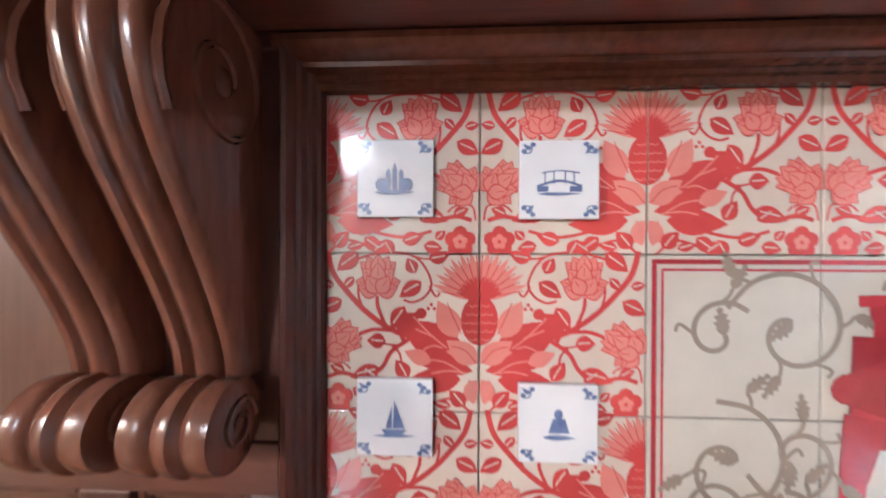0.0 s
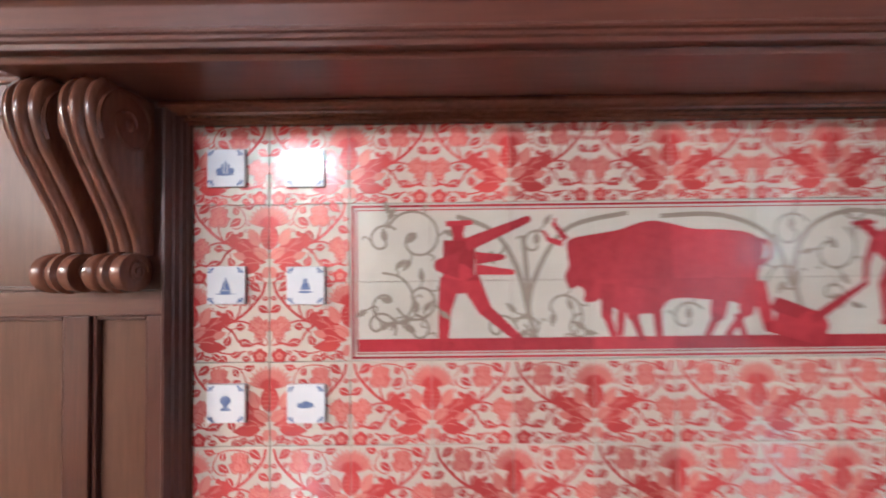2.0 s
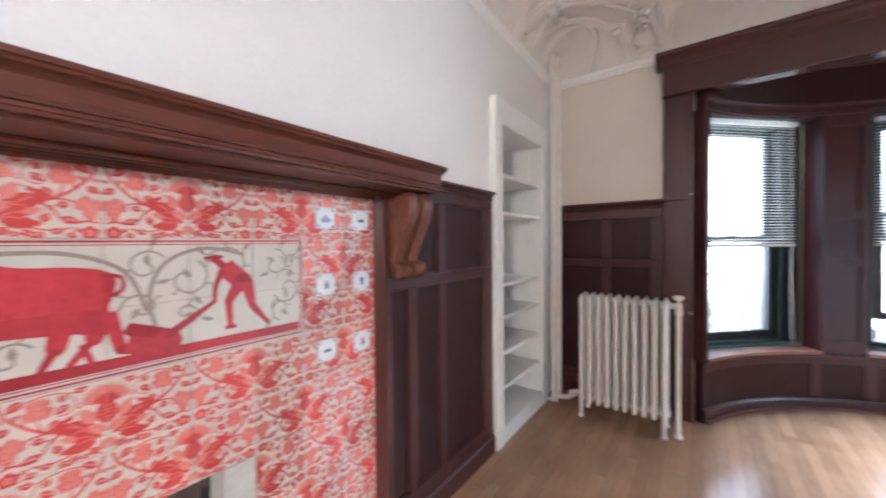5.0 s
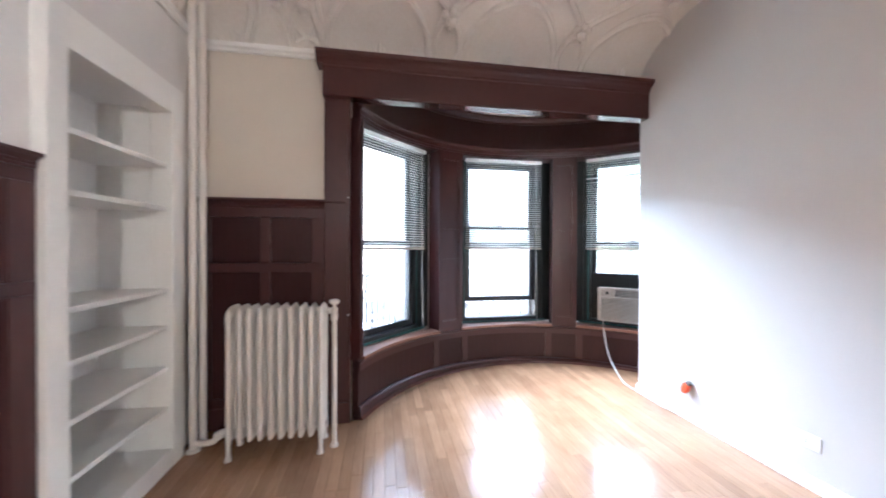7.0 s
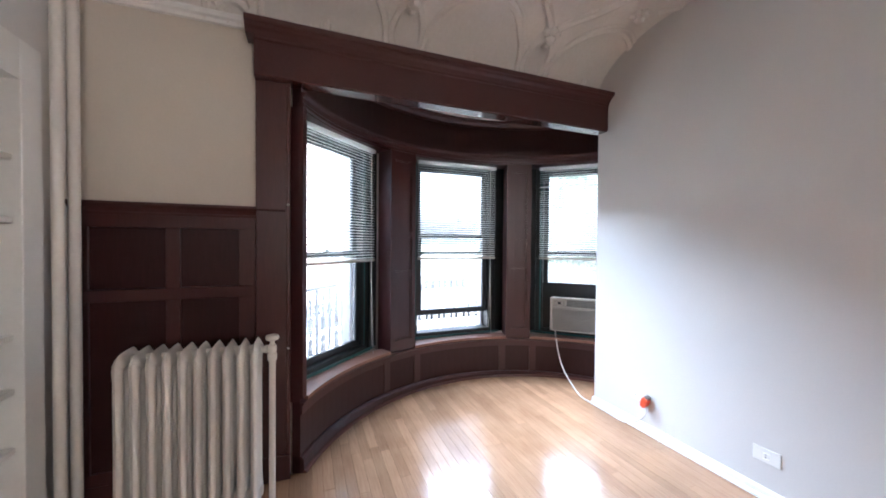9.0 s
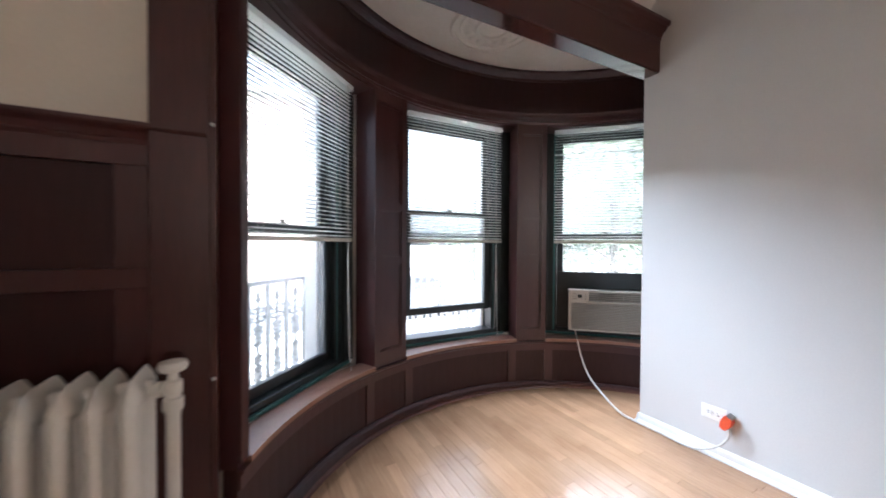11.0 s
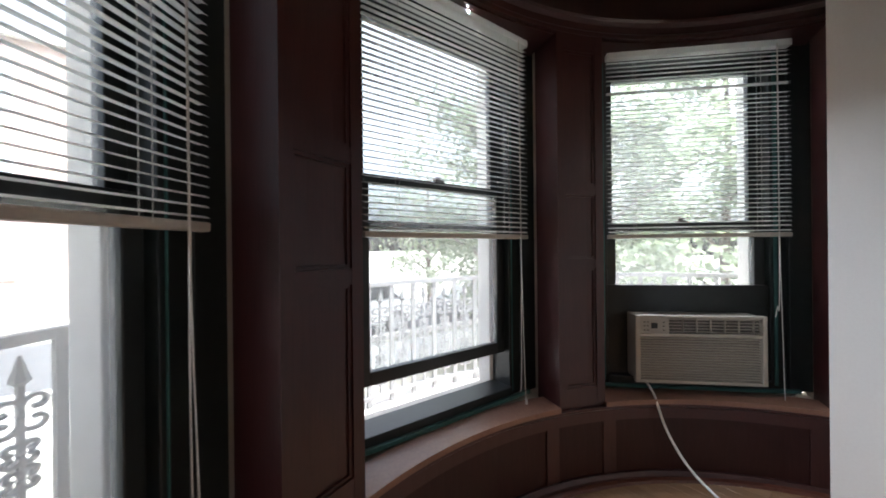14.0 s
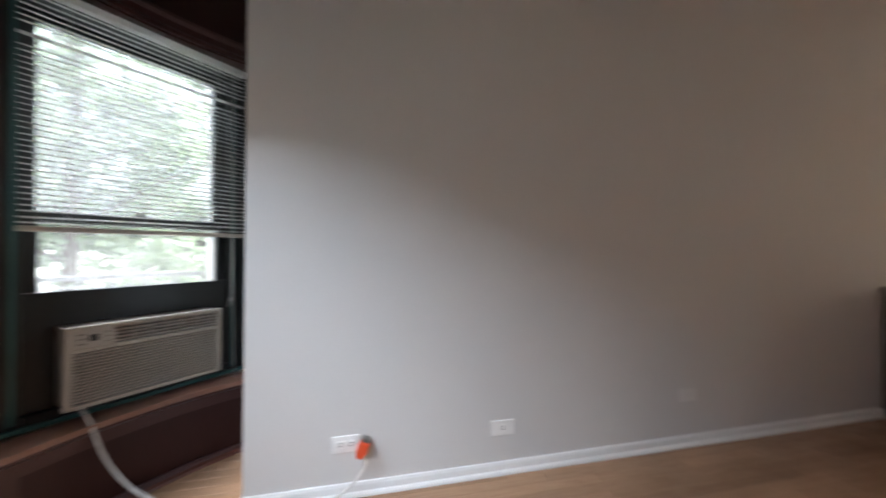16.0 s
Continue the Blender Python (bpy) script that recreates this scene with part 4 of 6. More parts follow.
def delft_tile(x, z, motif):
    s = 0.0715
    ob = thing("delft_tile", "small white delft tile with a blue " + {"bust": "plain upright"}.get(motif, motif) + " motif", "tile", (x + s / 2, -0.001, z + s / 2), "delft tiles on the fireplace")
    b = one_box(x, -0.0085, z, x + s, -0.0012, z + s, 0.0012)
    part("body", b, DELFT, ob)
    for cu, cv, su, sv in ((x, z, 1, 1), (x + s, z, -1, 1), (x, z + s, 1, -1), (x + s, z + s, -1, -1)):
        b = bmesh.new()
        for k in range(3):
            disc(b, cu + su * (0.004 + 0.004 * k), cv + sv * (0.010 - 0.003 * k), 0.0026, 0.0022, 0, 0.0088, 8)
        stem(b, [(cu + su * 0.003, cv + sv * 0.012), (cu + su * 0.010, cv + sv * 0.011), (cu + su * 0.011, cv + sv * 0.004)], 0.0012, 0, 0.0089)
        leaf(b, cu + su * 0.008, cv + sv * 0.008, 45 if su * sv > 0 else 135, 0.007 * su, 0.003, 0, 0.0089)
        part("corner_ornament", b, BLUE, ob)
    b = bmesh.new()
    cx, cz = x + s / 2, z + s / 2
    f = 0.0089

    def quad(u0, v0, u1, v1):
        flat(b, [(cx + u0, cz + v0), (cx + u1, cz + v0), (cx + u1, cz + v1), (cx + u0, cz + v1)], 0, f)

    if motif == "castle":
        for u in (-0.006, 0.0, 0.006):
            quad(u - 0.002, -0.012, u + 0.002, 0.006 - abs(u) * 0.3)
            flat(b, [(cx + u - 0.0025, cz + 0.006 - abs(u) * 0.3), (cx + u + 0.0025, cz + 0.006 - abs(u) * 0.3), (cx + u, cz + 0.015 - abs(u))], 0, f)
        for u in (-0.013, 0.012, -0.010, 0.009):
            disc(b, cx + u, cz - 0.006, 0.005, 0.006, 0, f + 0.0001, 9)
        leaf(b, cx - 0.019, cz - 0.013, 0, 0.038, 0.004, 0, f)
    elif motif == "bridge":
        stem(b, [(cx - 0.02, cz - 0.006), (cx, cz - 0.001), (cx + 0.02, cz - 0.006)], 0.0022, 0, f)
        stem(b, [(cx - 0.016, cz + 0.006), (cx, cz + 0.008), (cx + 0.018, cz + 0.006)], 0.0012, 0, f)
        for u in (-0.013, -0.005, 0.005, 0.013):
            quad(u - 0.0006, -0.004, u + 0.0006, 0.007)
        quad(-0.020, -0.011, -0.010, -0.006)
        quad(0.009, -0.011, 0.020, -0.006)
        leaf(b, cx - 0.02, cz - 0.013, 0, 0.04, 0.003, 0, f)
    elif motif == "boat":
        flat(b, [(cx - 0.001, cz - 0.009), (cx + 0.010, cz - 0.009), (cx, cz + 0.017)], 0, f)
        flat(b, [(cx - 0.008, cz - 0.009), (cx - 0.002, cz - 0.009), (cx - 0.002, cz + 0.012)], 0, f)
        flat(b, [(cx - 0.012, cz - 0.010), (cx + 0.012, cz - 0.010), (cx + 0.007, cz - 0.015), (cx - 0.008, cz - 0.015)], 0, f)
        leaf(b, cx - 0.02, cz - 0.016, 0, 0.042, 0.003, 0, f)
    elif motif == "bust":
        disc(b, cx, cz + 0.009, 0.004, 0.005, 0, f, 10)
        flat(b, [(cx - 0.009, cz - 0.008), (cx + 0.010, cz - 0.008), (cx + 0.006, cz + 0.005), (cx - 0.005, cz + 0.005)], 0, f)
        leaf(b, cx - 0.014, cz - 0.012, 0, 0.030, 0.005, 0, f)
    elif motif == "vase":
        disc(b, cx, cz + 0.006, 0.010, 0.009, 0, f, 14)
        quad(-0.004, -0.008, 0.004, -0.001)
        quad(-0.009, -0.013, 0.009, -0.008)
    else:
        leaf(b, cx - 0.018, cz - 0.004, 0, 0.036, 0.007, 0, f)
        disc(b, cx, cz + 0.001, 0.008, 0.005, 0, f, 12)
        for u in (-0.012, 0.011):
            disc(b, cx + u, cz - 0.001, 0.004, 0.004, 0, f, 8)
    part("painted_motif", b, BLUE, ob)
    return ob


for k, (cx, motifs) in enumerate(((0.0315, ("castle", "boat", "vase")), (0.1815, ("bridge", "bust", "pond")), (PW - 0.253, ("castle", "bust", "pond")), (PW - 0.103, ("pond", "vase", "bust")))):
    for r, motif in enumerate(motifs):
        delft_tile(cx, (1.265, 1.043, 0.822)[r] - (0.002 if k % 2 else 0), motif)

# firebox with pale stone slips
firebox = thing("firebox", "dark sooty open firebox with pale stone jambs", "fireplace", (0.906, 0.2, 0))
for k in range(4):
    z0 = k * FBT / 4
    for x0, x1 in ((FB0 - 0.077, FB0), (FB1, FB1 + 0.077)):
        part("jamb_tile", one_box(x0 + 0.001, -0.001, z0 + 0.001, x1 - 0.001, 0.10, z0 + FBT / 4 - 0.002, 0.002), STONE, firebox)
bm = bmesh.new()
box(bm, FB0 - 0.02, 0.55, 0, FB1 + 0.02, 0.6, FBT + 0.1)
box(bm, FB0 - 0.06, 0.10, 0, FB0 - 0.001, 0.6, FBT + 0.1)
box(bm, FB1 + 0.001, 0.10, 0, FB1 + 0.06, 0.6, FBT + 0.1)
box(bm, FB0 - 0.06, 0.031, FBT + 0.002, FB1 + 0.06, 0.6, FBT + 0.1)
part("lining", bm, SOOT, firebox, "sooty black firebrick lining")
SCORCHED = mat("scorched_brick", (0.13, 0.085, 0.06), 0.9, dark=(0.05, 0.035, 0.03), scale=12, bump=0.4, rand=0.2)
for r in range(7):
    for c in range(3):
        bm = one_box(FB1 - 0.006, 0.12 + c * 0.15 + (r % 2) * 0.05, 0.01 + r * 0.085, FB1 + 0.002, 0.12 + c * 0.15 + (r % 2) * 0.05 + 0.14, 0.088 + r * 0.085, 0.003)
        part("firebrick", bm, SCORCHED, firebox, "brown scorched firebrick")
structure("hearth", one_box(0.25, -0.42, -0.02, 1.58, 0.55, 0.006, 0.003), STONE, "pale stone hearth slab", "hearth")

# moulded frame round the tiles, mantel shelf, corbels
mantel = thing("mantelpiece", "dark mahogany mantelpiece with scrolled corbels", "mantelpiece", (0.913, -0.06, 0))
WF = -0.048          # face of stiles and rails
FR = [(0.0, -0.001), (0.002, -0.009), (0.005, -0.011), (0.006, -0.020), (0.009, -0.023), (0.010, -0.033), (0.013, -0.036), (0.014, WF - 0.004), (0.018, WF - 0.005), (0.020, WF - 0.003), (0.020, 0.0)]
bm = extrude(bmesh.new(), [(-a, b) for a, b in FR], 0.0, 1.40, "z")
part("frame_stile", bm, MANTELZ, mantel)
bm = extrude(bmesh.new(), [(PW + a, b) for a, b in FR], 0.0, 1.40, "z")
part("frame_stile", bm, MANTELZ, mantel)
BED = [(0.0, PT), (-0.010, PT), (-0.010, PT + 0.006), (-0.016, PT + 0.0065), (-0.016, PT + 0.011), (-0.030, PT + 0.0115), (-0.031, PT + 0.0155), (-0.042, PT + 0.016), (-0.050, PT + 0.018), (-0.0535, PT + 0.022), (-0.0530, PT + 0.028), (-0.048, PT + 0.031), (0.0, PT + 0.031)]
bm = extrude(bmesh.new(), BED, -0.026, PW + 0.026, "x")
part("bed_moulding", bm, CARVED, mantel, "", True)
ML, MR, MZ = -0.176, 2.002, 1.418
SH = [(0.02, MZ), (-0.196, MZ), (-0.198, MZ + 0.006), (-0.202, MZ + 0.008), (-0.202, MZ + 0.014), (-0.198, MZ + 0.016), (-0.202, MZ + 0.018), (-0.202, MZ + 0.023), (-0.199, MZ + 0.026),
      (-0.200, MZ + 0.056), (-0.204, MZ + 0.060), (-0.210, MZ + 0.064), (-0.220, MZ + 0.068), (-0.224, MZ + 0.073), (-0.230, MZ + 0.075), (-0.230, MZ + 0.084), (-0.226, MZ + 0.087), (0.02, MZ + 0.087)]
bm = extrude(bmesh.new(), SH, ML, MR, "x")
part("shelf", bm, MANTELX, mantel)
bm = extrude(bmesh.new(), [(-0.056, MZ), (-0.180, MZ), (-0.176, MZ - 0.008), (-0.056, MZ - 0.008)], ML + 0.006, MR - 0.006, "x")
part("soffit_board", bm, MANTELX, mantel)


def corbel(x0, x1):
    """A reeded S-scroll bracket with a roll at its foot and a volute carved on each cheek."""
    w = x1 - x0
    curve = smooth_line([(-0.150, 1.410, 0), (-0.168, 1.385, 0), (-0.172, 1.350, 0), (-0.160, 1.305, 0), (-0.135, 1.255, 0), (-0.110, 1.205, 0), (-0.094, 1.165, 0), (-0.088, 1.135, 0)], 6)
    cs = [(0.0, -0.004), (0.05, 0.001), (0.11, 0.003), (0.20, 0.003), (0.27, -0.001), (0.30, -0.006), (0.33, -0.001), (0.40, 0.005), (0.50, 0.007), (0.60, 0.005), (0.67, -0.001), (0.70, -0.006), (0.73, -0.001), (0.80, 0.003), (0.89, 0.003), (0.95, 0.001), (1.0, -0.004)]
    b = bmesh.new()
    rows = []
    for i, p in enumerate(curve):
        d = (curve[min(i + 1, len(curve) - 1)] - curve[max(i - 1, 0)]).normalized()
        n = Vector((d.y, -d.x, 0))
        rows.append([b.verts.new((x0 + w * u, p.x + 0.016 + n.x * h, p.y + n.y * h)) for u, h in cs])
    for r0, r1 in zip(rows, rows[1:]):
        for k in range(len(cs) - 1):
            b.faces.new((r0[k], r0[k + 1], r1[k + 1], r1[k]))
    for k in (0, -1):
        back = [b.verts.new((r[k].co.x, WF + 0.001, r[k].co.z)) for r in rows]
        for i in range(len(rows) - 1):
            b.faces.new((rows[i][k], rows[i + 1][k], back[i + 1], back[i]))
    bmesh.ops.recalc_face_normals(b, faces=b.faces[:])
    ob = part("corbel", b, CARVED, mantel, "reeded S-scroll corbel", True)
    b = bmesh.new()
    rc, yc, zc = 0.034, -0.084, 1.108
    ov = 0.004
    prof = [(-ov, 0.80), (-ov + 0.002, 0.95), (0.010, 1.0), (0.016, 0.93), (0.018, 0.86), (0.021, 0.95), (0.027, 1.02), (0.033, 1.02), (w - 0.021, 0.95), (w - 0.018, 0.86), (w - 0.016, 0.93), (w - 0.010, 1.0), (w + ov - 0.002, 0.95), (w + ov, 0.80)]
    rings = [[b.verts.new((x0 + u, yc + rc * k * math.cos(q * math.pi / 14), zc + rc * k * math.sin(q * math.pi / 14))) for q in range(28)] for u, k in prof]
    for a, c in zip(rings, rings[1:]):
        for q in range(28):
            b.faces.new((a[q], a[(q + 1) % 28], c[(q + 1) % 28], c[q]))
    b.faces.new(rings[0][::-1])
    b.faces.new(rings[-1])
    bmesh.ops.recalc_face_normals(b, faces=b.faces[:])
    part("foot_roll", b, CARVED, ob, "", True)
    for xs in (x0 - 0.0005, x1 + 0.0005):
        b = bmesh.new()
        for cy, cz, r0, turns in ((-0.096, 1.350, 0.056, 1.6), ):
            pts = []
            for i in range(40):
                a = -0.6 + i / 39 * turns * 2 * math.pi
                r = r0 * (1 - 0.80 * i / 39)
                pts.append((xs, cy - r * math.cos(a), cz + r * 1.15 * math.sin(a)))
            tube(b, pts, 0.0034, 6, 0.0022)
        bmesh.ops.create_uvsphere(b, u_segments=10, v_segments=6, radius=0.009, matrix=Matrix.Translation((xs, -0.096, 1.350)) @ Matrix.Diagonal((0.4, 1, 1.2, 1)))
        part("volute", b, CARVED, ob, "", True)
        b = bmesh.new()
        pts = [(xs, -0.084 + 0.020 * (1 - i / 28) * math.cos(i * 0.42), 1.108 + 0.020 * (1 - i / 28) * math.sin(i * 0.42)) for i in range(26)]
        tube(b, [(p[0] + (ov if xs > x0 + w / 2 else -ov), p[1], p[2]) for p in pts], 0.0024, 6, 0.0018)
        part("foot_spiral", b, CARVED, ob, "", True)


for x0 in (-0.092, -0.175, PW + 0.039, PW + 0.122):
    corbel(x0, x0 + 0.056)


def wainscot(name, label, x_edges, rails, y_face, top, upper_edges, along, upright, boards):
    """Framed panelling on the fireplace wall: boards, stiles, rails and a moulded cap."""
    ob = thing(name, label, "wall panelling", ((x_edges[0][0] + x_edges[-1][1]) / 2, 0, 0))
    xa, xb = x_edges[0][0], x_edges[-1][1]
    part("board", one_box(xa, y_face + 0.016, 0.0, xb, 0.019, top - 0.02), boards, ob, "smooth panel boards")
    for a, b in x_edges:
        part("stile", one_box(a, y_face, 0.10, b, y_face + 0.018, rails[1][0], 0.002), upright, ob)
    for a, b in upper_edges:
        part("stile", one_box(a, y_face, rails[1][1], b, y_face + 0.018, rails[2][0], 0.002), upright, ob)
    for z0, z1 in rails:
        part("rail", one_box(xa, y_face - 0.001, z0, xb, y_face + 0.018, z1, 0.002), along, ob)
    for (a, b), (c, d) in zip(x_edges, x_edges[1:]):
        bm = bmesh.new()
        for z0, z1 in ((rails[0][1], rails[1][0]),):
            for q in ((b, z0, b + 0.008, z1), (c - 0.008, z0, c, z1), (b + 0.008, z0, c - 0.008, z0 + 0.008), (b + 0.008, z1 - 0.008, c - 0.008, z1)):
                box(bm, q[0], y_face + 0.006, q[1], q[2], y_face + 0.017, q[3], 0.002)
        part("panel_moulding", bm, upright, ob)
    for (a, b), (c, d) in zip(upper_edges, (upper_edges)[1:]):
        bm = bmesh.new()
        z0, z1 = rails[1][1], rails[2][0]
        for q in ((b, z0, b + 0.008, z1), (c - 0.008, z0, c, z1), (b + 0.008, z0, c - 0.008, z0 + 0.008), (b + 0.008, z1 - 0.008, c - 0.008, z1)):
            box(bm, q[0], y_face + 0.006, q[1], q[2], y_face + 0.017, q[3], 0.002)
        part("panel_moulding", bm, upright, ob)
    cap = [(0.0, top - 0.05), (y_face - 0.002, top - 0.05), (y_face - 0.004, top - 0.046), (y_face - 0.004, top - 0.041), (y_face - 0.002, top - 0.038), (y_face - 0.005, top - 0.034), (y_face - 0.005, top - 0.030), (y_face - 0.003, top - 0.027), (y_face - 0.014, top - 0.016), (y_face - 0.024, top - 0.010), (y_face - 0.026, top), (0.0, top)]
    part("cap_moulding", extrude(bmesh.new(), cap, xa, xb, "x"), along, ob)
    part("skirting", extrude(bmesh.new(), [(0.0, 0.0), (y_face - 0.014, 0.0), (y_face - 0.014, 0.085), (y_face - 0.006, 0.10), (0.0, 0.10)], xa, xb, "x"), along, ob)
    return ob


RAILS = ((0.10, 0.17), (1.03, 1.075), (1.40, 1.446))
XR = PW + 0.020
wainscot("wall_panelling", "dark mahogany framed wainscot beside the bookcase", ((XR, XR + 0.027), (XR + 0.130, XR + 0.176), (2.185, 2.235), (2.60, 2.690)), RAILS, WF, 1.497, ((XR, XR + 0.176), (2.185, 2.235), (2.60, 2.690)), STILEX, STILEZ, PANEL)
wainscot("wall_panelling", "mahogany framed wainscot beside the mantel, in a paler lit tone", ((-2.19, -2.12), (-1.47, -1.41), (-0.80, -0.74), (-0.196, -0.150), (-0.047, -0.020)), RAILS, WF, 1.497, ((-2.19, -2.12), (-1.47, -1.41), (-0.80, -0.74), (-0.196, -0.020)), MANTELX, MANTELZ, BOARDZ)

# ---------------------------------------------------------------- bookcase niche
book = thing("bookcase", "white painted built-in bookcase with empty shelves", "bookcase", (3.11, 0, 0))
BY = -0.075
BL, BR_ = 2.695, 3.525
part("left_trim", one_box(BL, BY, 0, BL + 0.085, 0.03, 2.055, 0.003), WHITE, book)
part("right_trim", one_box(BR_ - 0.11, BY, 0, BR_, 0.03, 2.055, 0.003), WHITE, book)
part("top_trim", one_box(BL + 0.085, BY + 0.001, 1.905, BR_ - 0.11, 0.03, 2.055, 0.003), WHITE, book)
part("plinth", one_box(BL + 0.085, BY + 0.004, 0, BR_ - 0.11, 0.28, 0.10, 0.003), WHITE, book)
part("back", one_box(BL + 0.02, 0.28, 0, BR_ - 0.02, 0.30, 2.02), WHITE, book)
part("side", one_box(BL + 0.066, 0.031, 0.0, BL + 0.084, 0.28, 2.02), WHITE, book)
part("side", one_box(BR_ - 0.109, 0.031, 0.0, BR_ - 0.091, 0.28, 2.02), WHITE, book)
part("top_board", one_box(BL + 0.086, 0.031, 1.93, BR_ - 0.111, 0.28, 1.95), WHITE, book)
for z in (1.63, 1.40, 0.965, 0.765, 0.545, 0.33):
    part("shelf", one_box(BL + 0.087, -0.05, z - 0.022, BR_ - 0.112, 0.279, z, 0.002), WHITE, book)

# ---------------------------------------------------------------- panelling beside the bay, casing and beam
dado = thing("wall_panelling", "dark mahogany wainscot behind the radiator", "wall panelling", (END, -0.4, 0))
part("board", one_box(END - 0.014, -0.799, 0, END - 0.001, FACE - 0.001, 1.48), PANEL, dado)
for y0, y1 in ((-0.10, FACE - 0.002), (-0.46, -0.40), (-0.799, -0.72)):
    part("stile", one_box(END - 0.030, y0, 0.14, END - 0.012, y1, 1.44, 0.002), STILEZ, dado)
for z0, z1 in ((0.141, 0.20), (1.02, 1.08), (1.38, 1.441)):
    part("rail", one_box(END - 0.031, -0.799, z0, END - 0.012, FACE - 0.002, z1, 0.002), STILEZ, dado)
part("skirting", one_box(END - 0.036, -0.799, 0, END - 0.012, FACE - 0.002, 0.14, 0.004), STILEZ, dado)
CAPP = [(0, 1.44), (0.030, 1.44), (0.033, 1.452), (0.031, 1.458), (0.040, 1.475), (0.052, 1.486), (0.055, 1.492), (0.055, 1.503), (0, 1.505)]
part("cap_moulding", extrude(bmesh.new(), [(END - a, z) for a, z in CAPP], -0.945, FACE - 0.002, "y"), STILEZ, dado)

arch = thing("bay_casing", "dark mahogany casing and beam framing the bay", "door casing", (3.75, -0.9, 0))
part("post", one_box(3.752, -0.972, 0, 3.99, -0.802, 2.181, 0.003), STILEZ, arch)
part("post_bead", one_box(3.742, -0.972, 0, 3.753, -0.952, 2.181, 0.003), STILEZ, arch)
part("plinth_block", one_box(3.735, -0.974, 0, 3.76, -0.800, 0.14, 0.004), STILEZ, arch)
for z in (1.52, 0.73):
    b = bmesh.new()
    ball(b, (3.738, -0.962, z), 0.006, 1.0, 8, 6)
    box(b, 3.738, -0.968, z - 0.003, 3.743, -0.956, z + 0.003)
    part("hook", b, WHITE, arch, "small white painted hook")
BM = [(3.806, 2.182), (3.700, 2.182), (3.696, 2.186), (3.696, 2.36), (3.690, 2.366), (3.690, 2.378), (3.686, 2.384), (3.676, 2.400), (3.660, 2.412), (3.652, 2.424), (3.640, 2.428), (3.636, 2.436), (3.636, 2.452), (3.642, 2.457), (3.806, 2.457)]
part("beam", extrude(bmesh.new(), [(x, z) for x, z in BM], GREYY + 0.001, -0.800, "y"), STILEX, arch)
part("soffit", one_box(3.703, GREYY + 0.002, 2.177, 3.797, -0.973, 2.1825, 0.001), POLISH, arch, "polished underside of the beam")
part("cap_return", extrude(bmesh.new(), [(x, z) for x, z in [(3.799, 2.384), (3.686, 2.384), (3.676, 2.400), (3.660, 2.412), (3.652, 2.424), (3.640, 2.428), (3.636, 2.436), (3.636, 2.452), (3.642, 2.457), (3.799, 2.457)]], -0.801, -0.762, "y"), STILEX, arch)
structure("ceiling_bay_end", one_box(3.40, -3.95, 2.47, 3.804, GREYY - 0.111, 2.52), PLASTER, "plain white ceiling behind the partition", "ceiling")

# ---------------------------------------------------------------- round bay: panelling
bayp = thing("bay_panelling", "dark mahogany curved panelling of the round bay", "wall panelling", tuple(BAY))
R = BAY_R
part("dado", arcbox(bmesh.new(), R + 0.008, R + 0.055, -71, 64.8, 0, 0.404), PANEL, bayp, "curved dado below the windows")
part("dado_base", sweep_arc(bmesh.new(), [(R + 0.05, 0), (R - 0.014, 0), (R - 0.014, 0.075), (R - 0.004, 0.092), (R + 0.05, 0.092)], -71, 64.8, 60), WOODX, bayp)
part("floor_bead", raised(sweep_arc(bmesh.new(), [(R - 0.0145, 0), (R - 0.032, 0), (R - 0.028, 0.012), (R - 0.0145, 0.018)], -71, 64.8, 60)), MANTELX, bayp, "thin wooden quarter-round bead")
part("dado_rail", sweep_arc(bmesh.new(), [(R + 0.05, 0.335), (R - 0.004, 0.335), (R - 0.004, 0.385), (R - 0.012, 0.392), (R - 0.012, 0.402), (R + 0.05, 0.402)], -71, 64.8, 60), WOODX, bayp)
for d in (-60.5, -27.6, -16.5, 16.5, 28.6):
    part("dado_stile", arcbox(bmesh.new(), R + 0.001, R + 0.02, d - 1.2, d + 1.2, 0.092, 0.335, 2), WOODZ, bayp)
PIERS = ((WIN[0] + HALF, 64.8), (HALF, WIN[0] - HALF), (-44.3 + HALF, -HALF), (-71.0, -62.0))
for d0, d1 in PIERS:
    pier = part("pier", arcbox(bmesh.new(), R + 0.008, 1.66, d0, d1, 0.404, 2.075), WOODZ, bayp, "upright pier between the windows")
    for e0, e1 in ((d0, d0 + min(1.5, (d1 - d0) / 2)), (d1 - min(1.5, (d1 - d0) / 2), d1)):
        part("pier_stile", arcbox(bmesh.new(), R - 0.006, R + 0.010, e0, e1, 0.426, 2.075, 2), WOODZ, pier)
    if d1 - d0 > 5:
        for z0, z1 in ((0.426, 0.50), (1.03, 1.075), (1.36, 1.405), (2.0, 2.074)):
            part("pier_rail", arcbox(bmesh.new(), R - 0.005, R + 0.010, d0 + 1.5, d1 - 1.5, z0, z1, 3), WOODX, pier)
        for z0, z1 in ((0.50, 1.03), (1.075, 1.36), (1.405, 2.0)):
            bm = bmesh.new()
            for e0, e1 in ((d0 + 1.5, d0 + 1.9), (d1 - 1.9, d1 - 1.5)):
                arcbox(bm, R + 0.001, R + 0.010, e0, e1, z0, z1, 1)
            for q0, q1 in ((z0, z0 + 0.010), (z1 - 0.010, z1)):
                arcbox(bm, R + 0.001, R + 0.010, d0 + 1.9, d1 - 1.9, q0, q1, 3)
            part("panel_moulding", bm, WOODZ, pier)
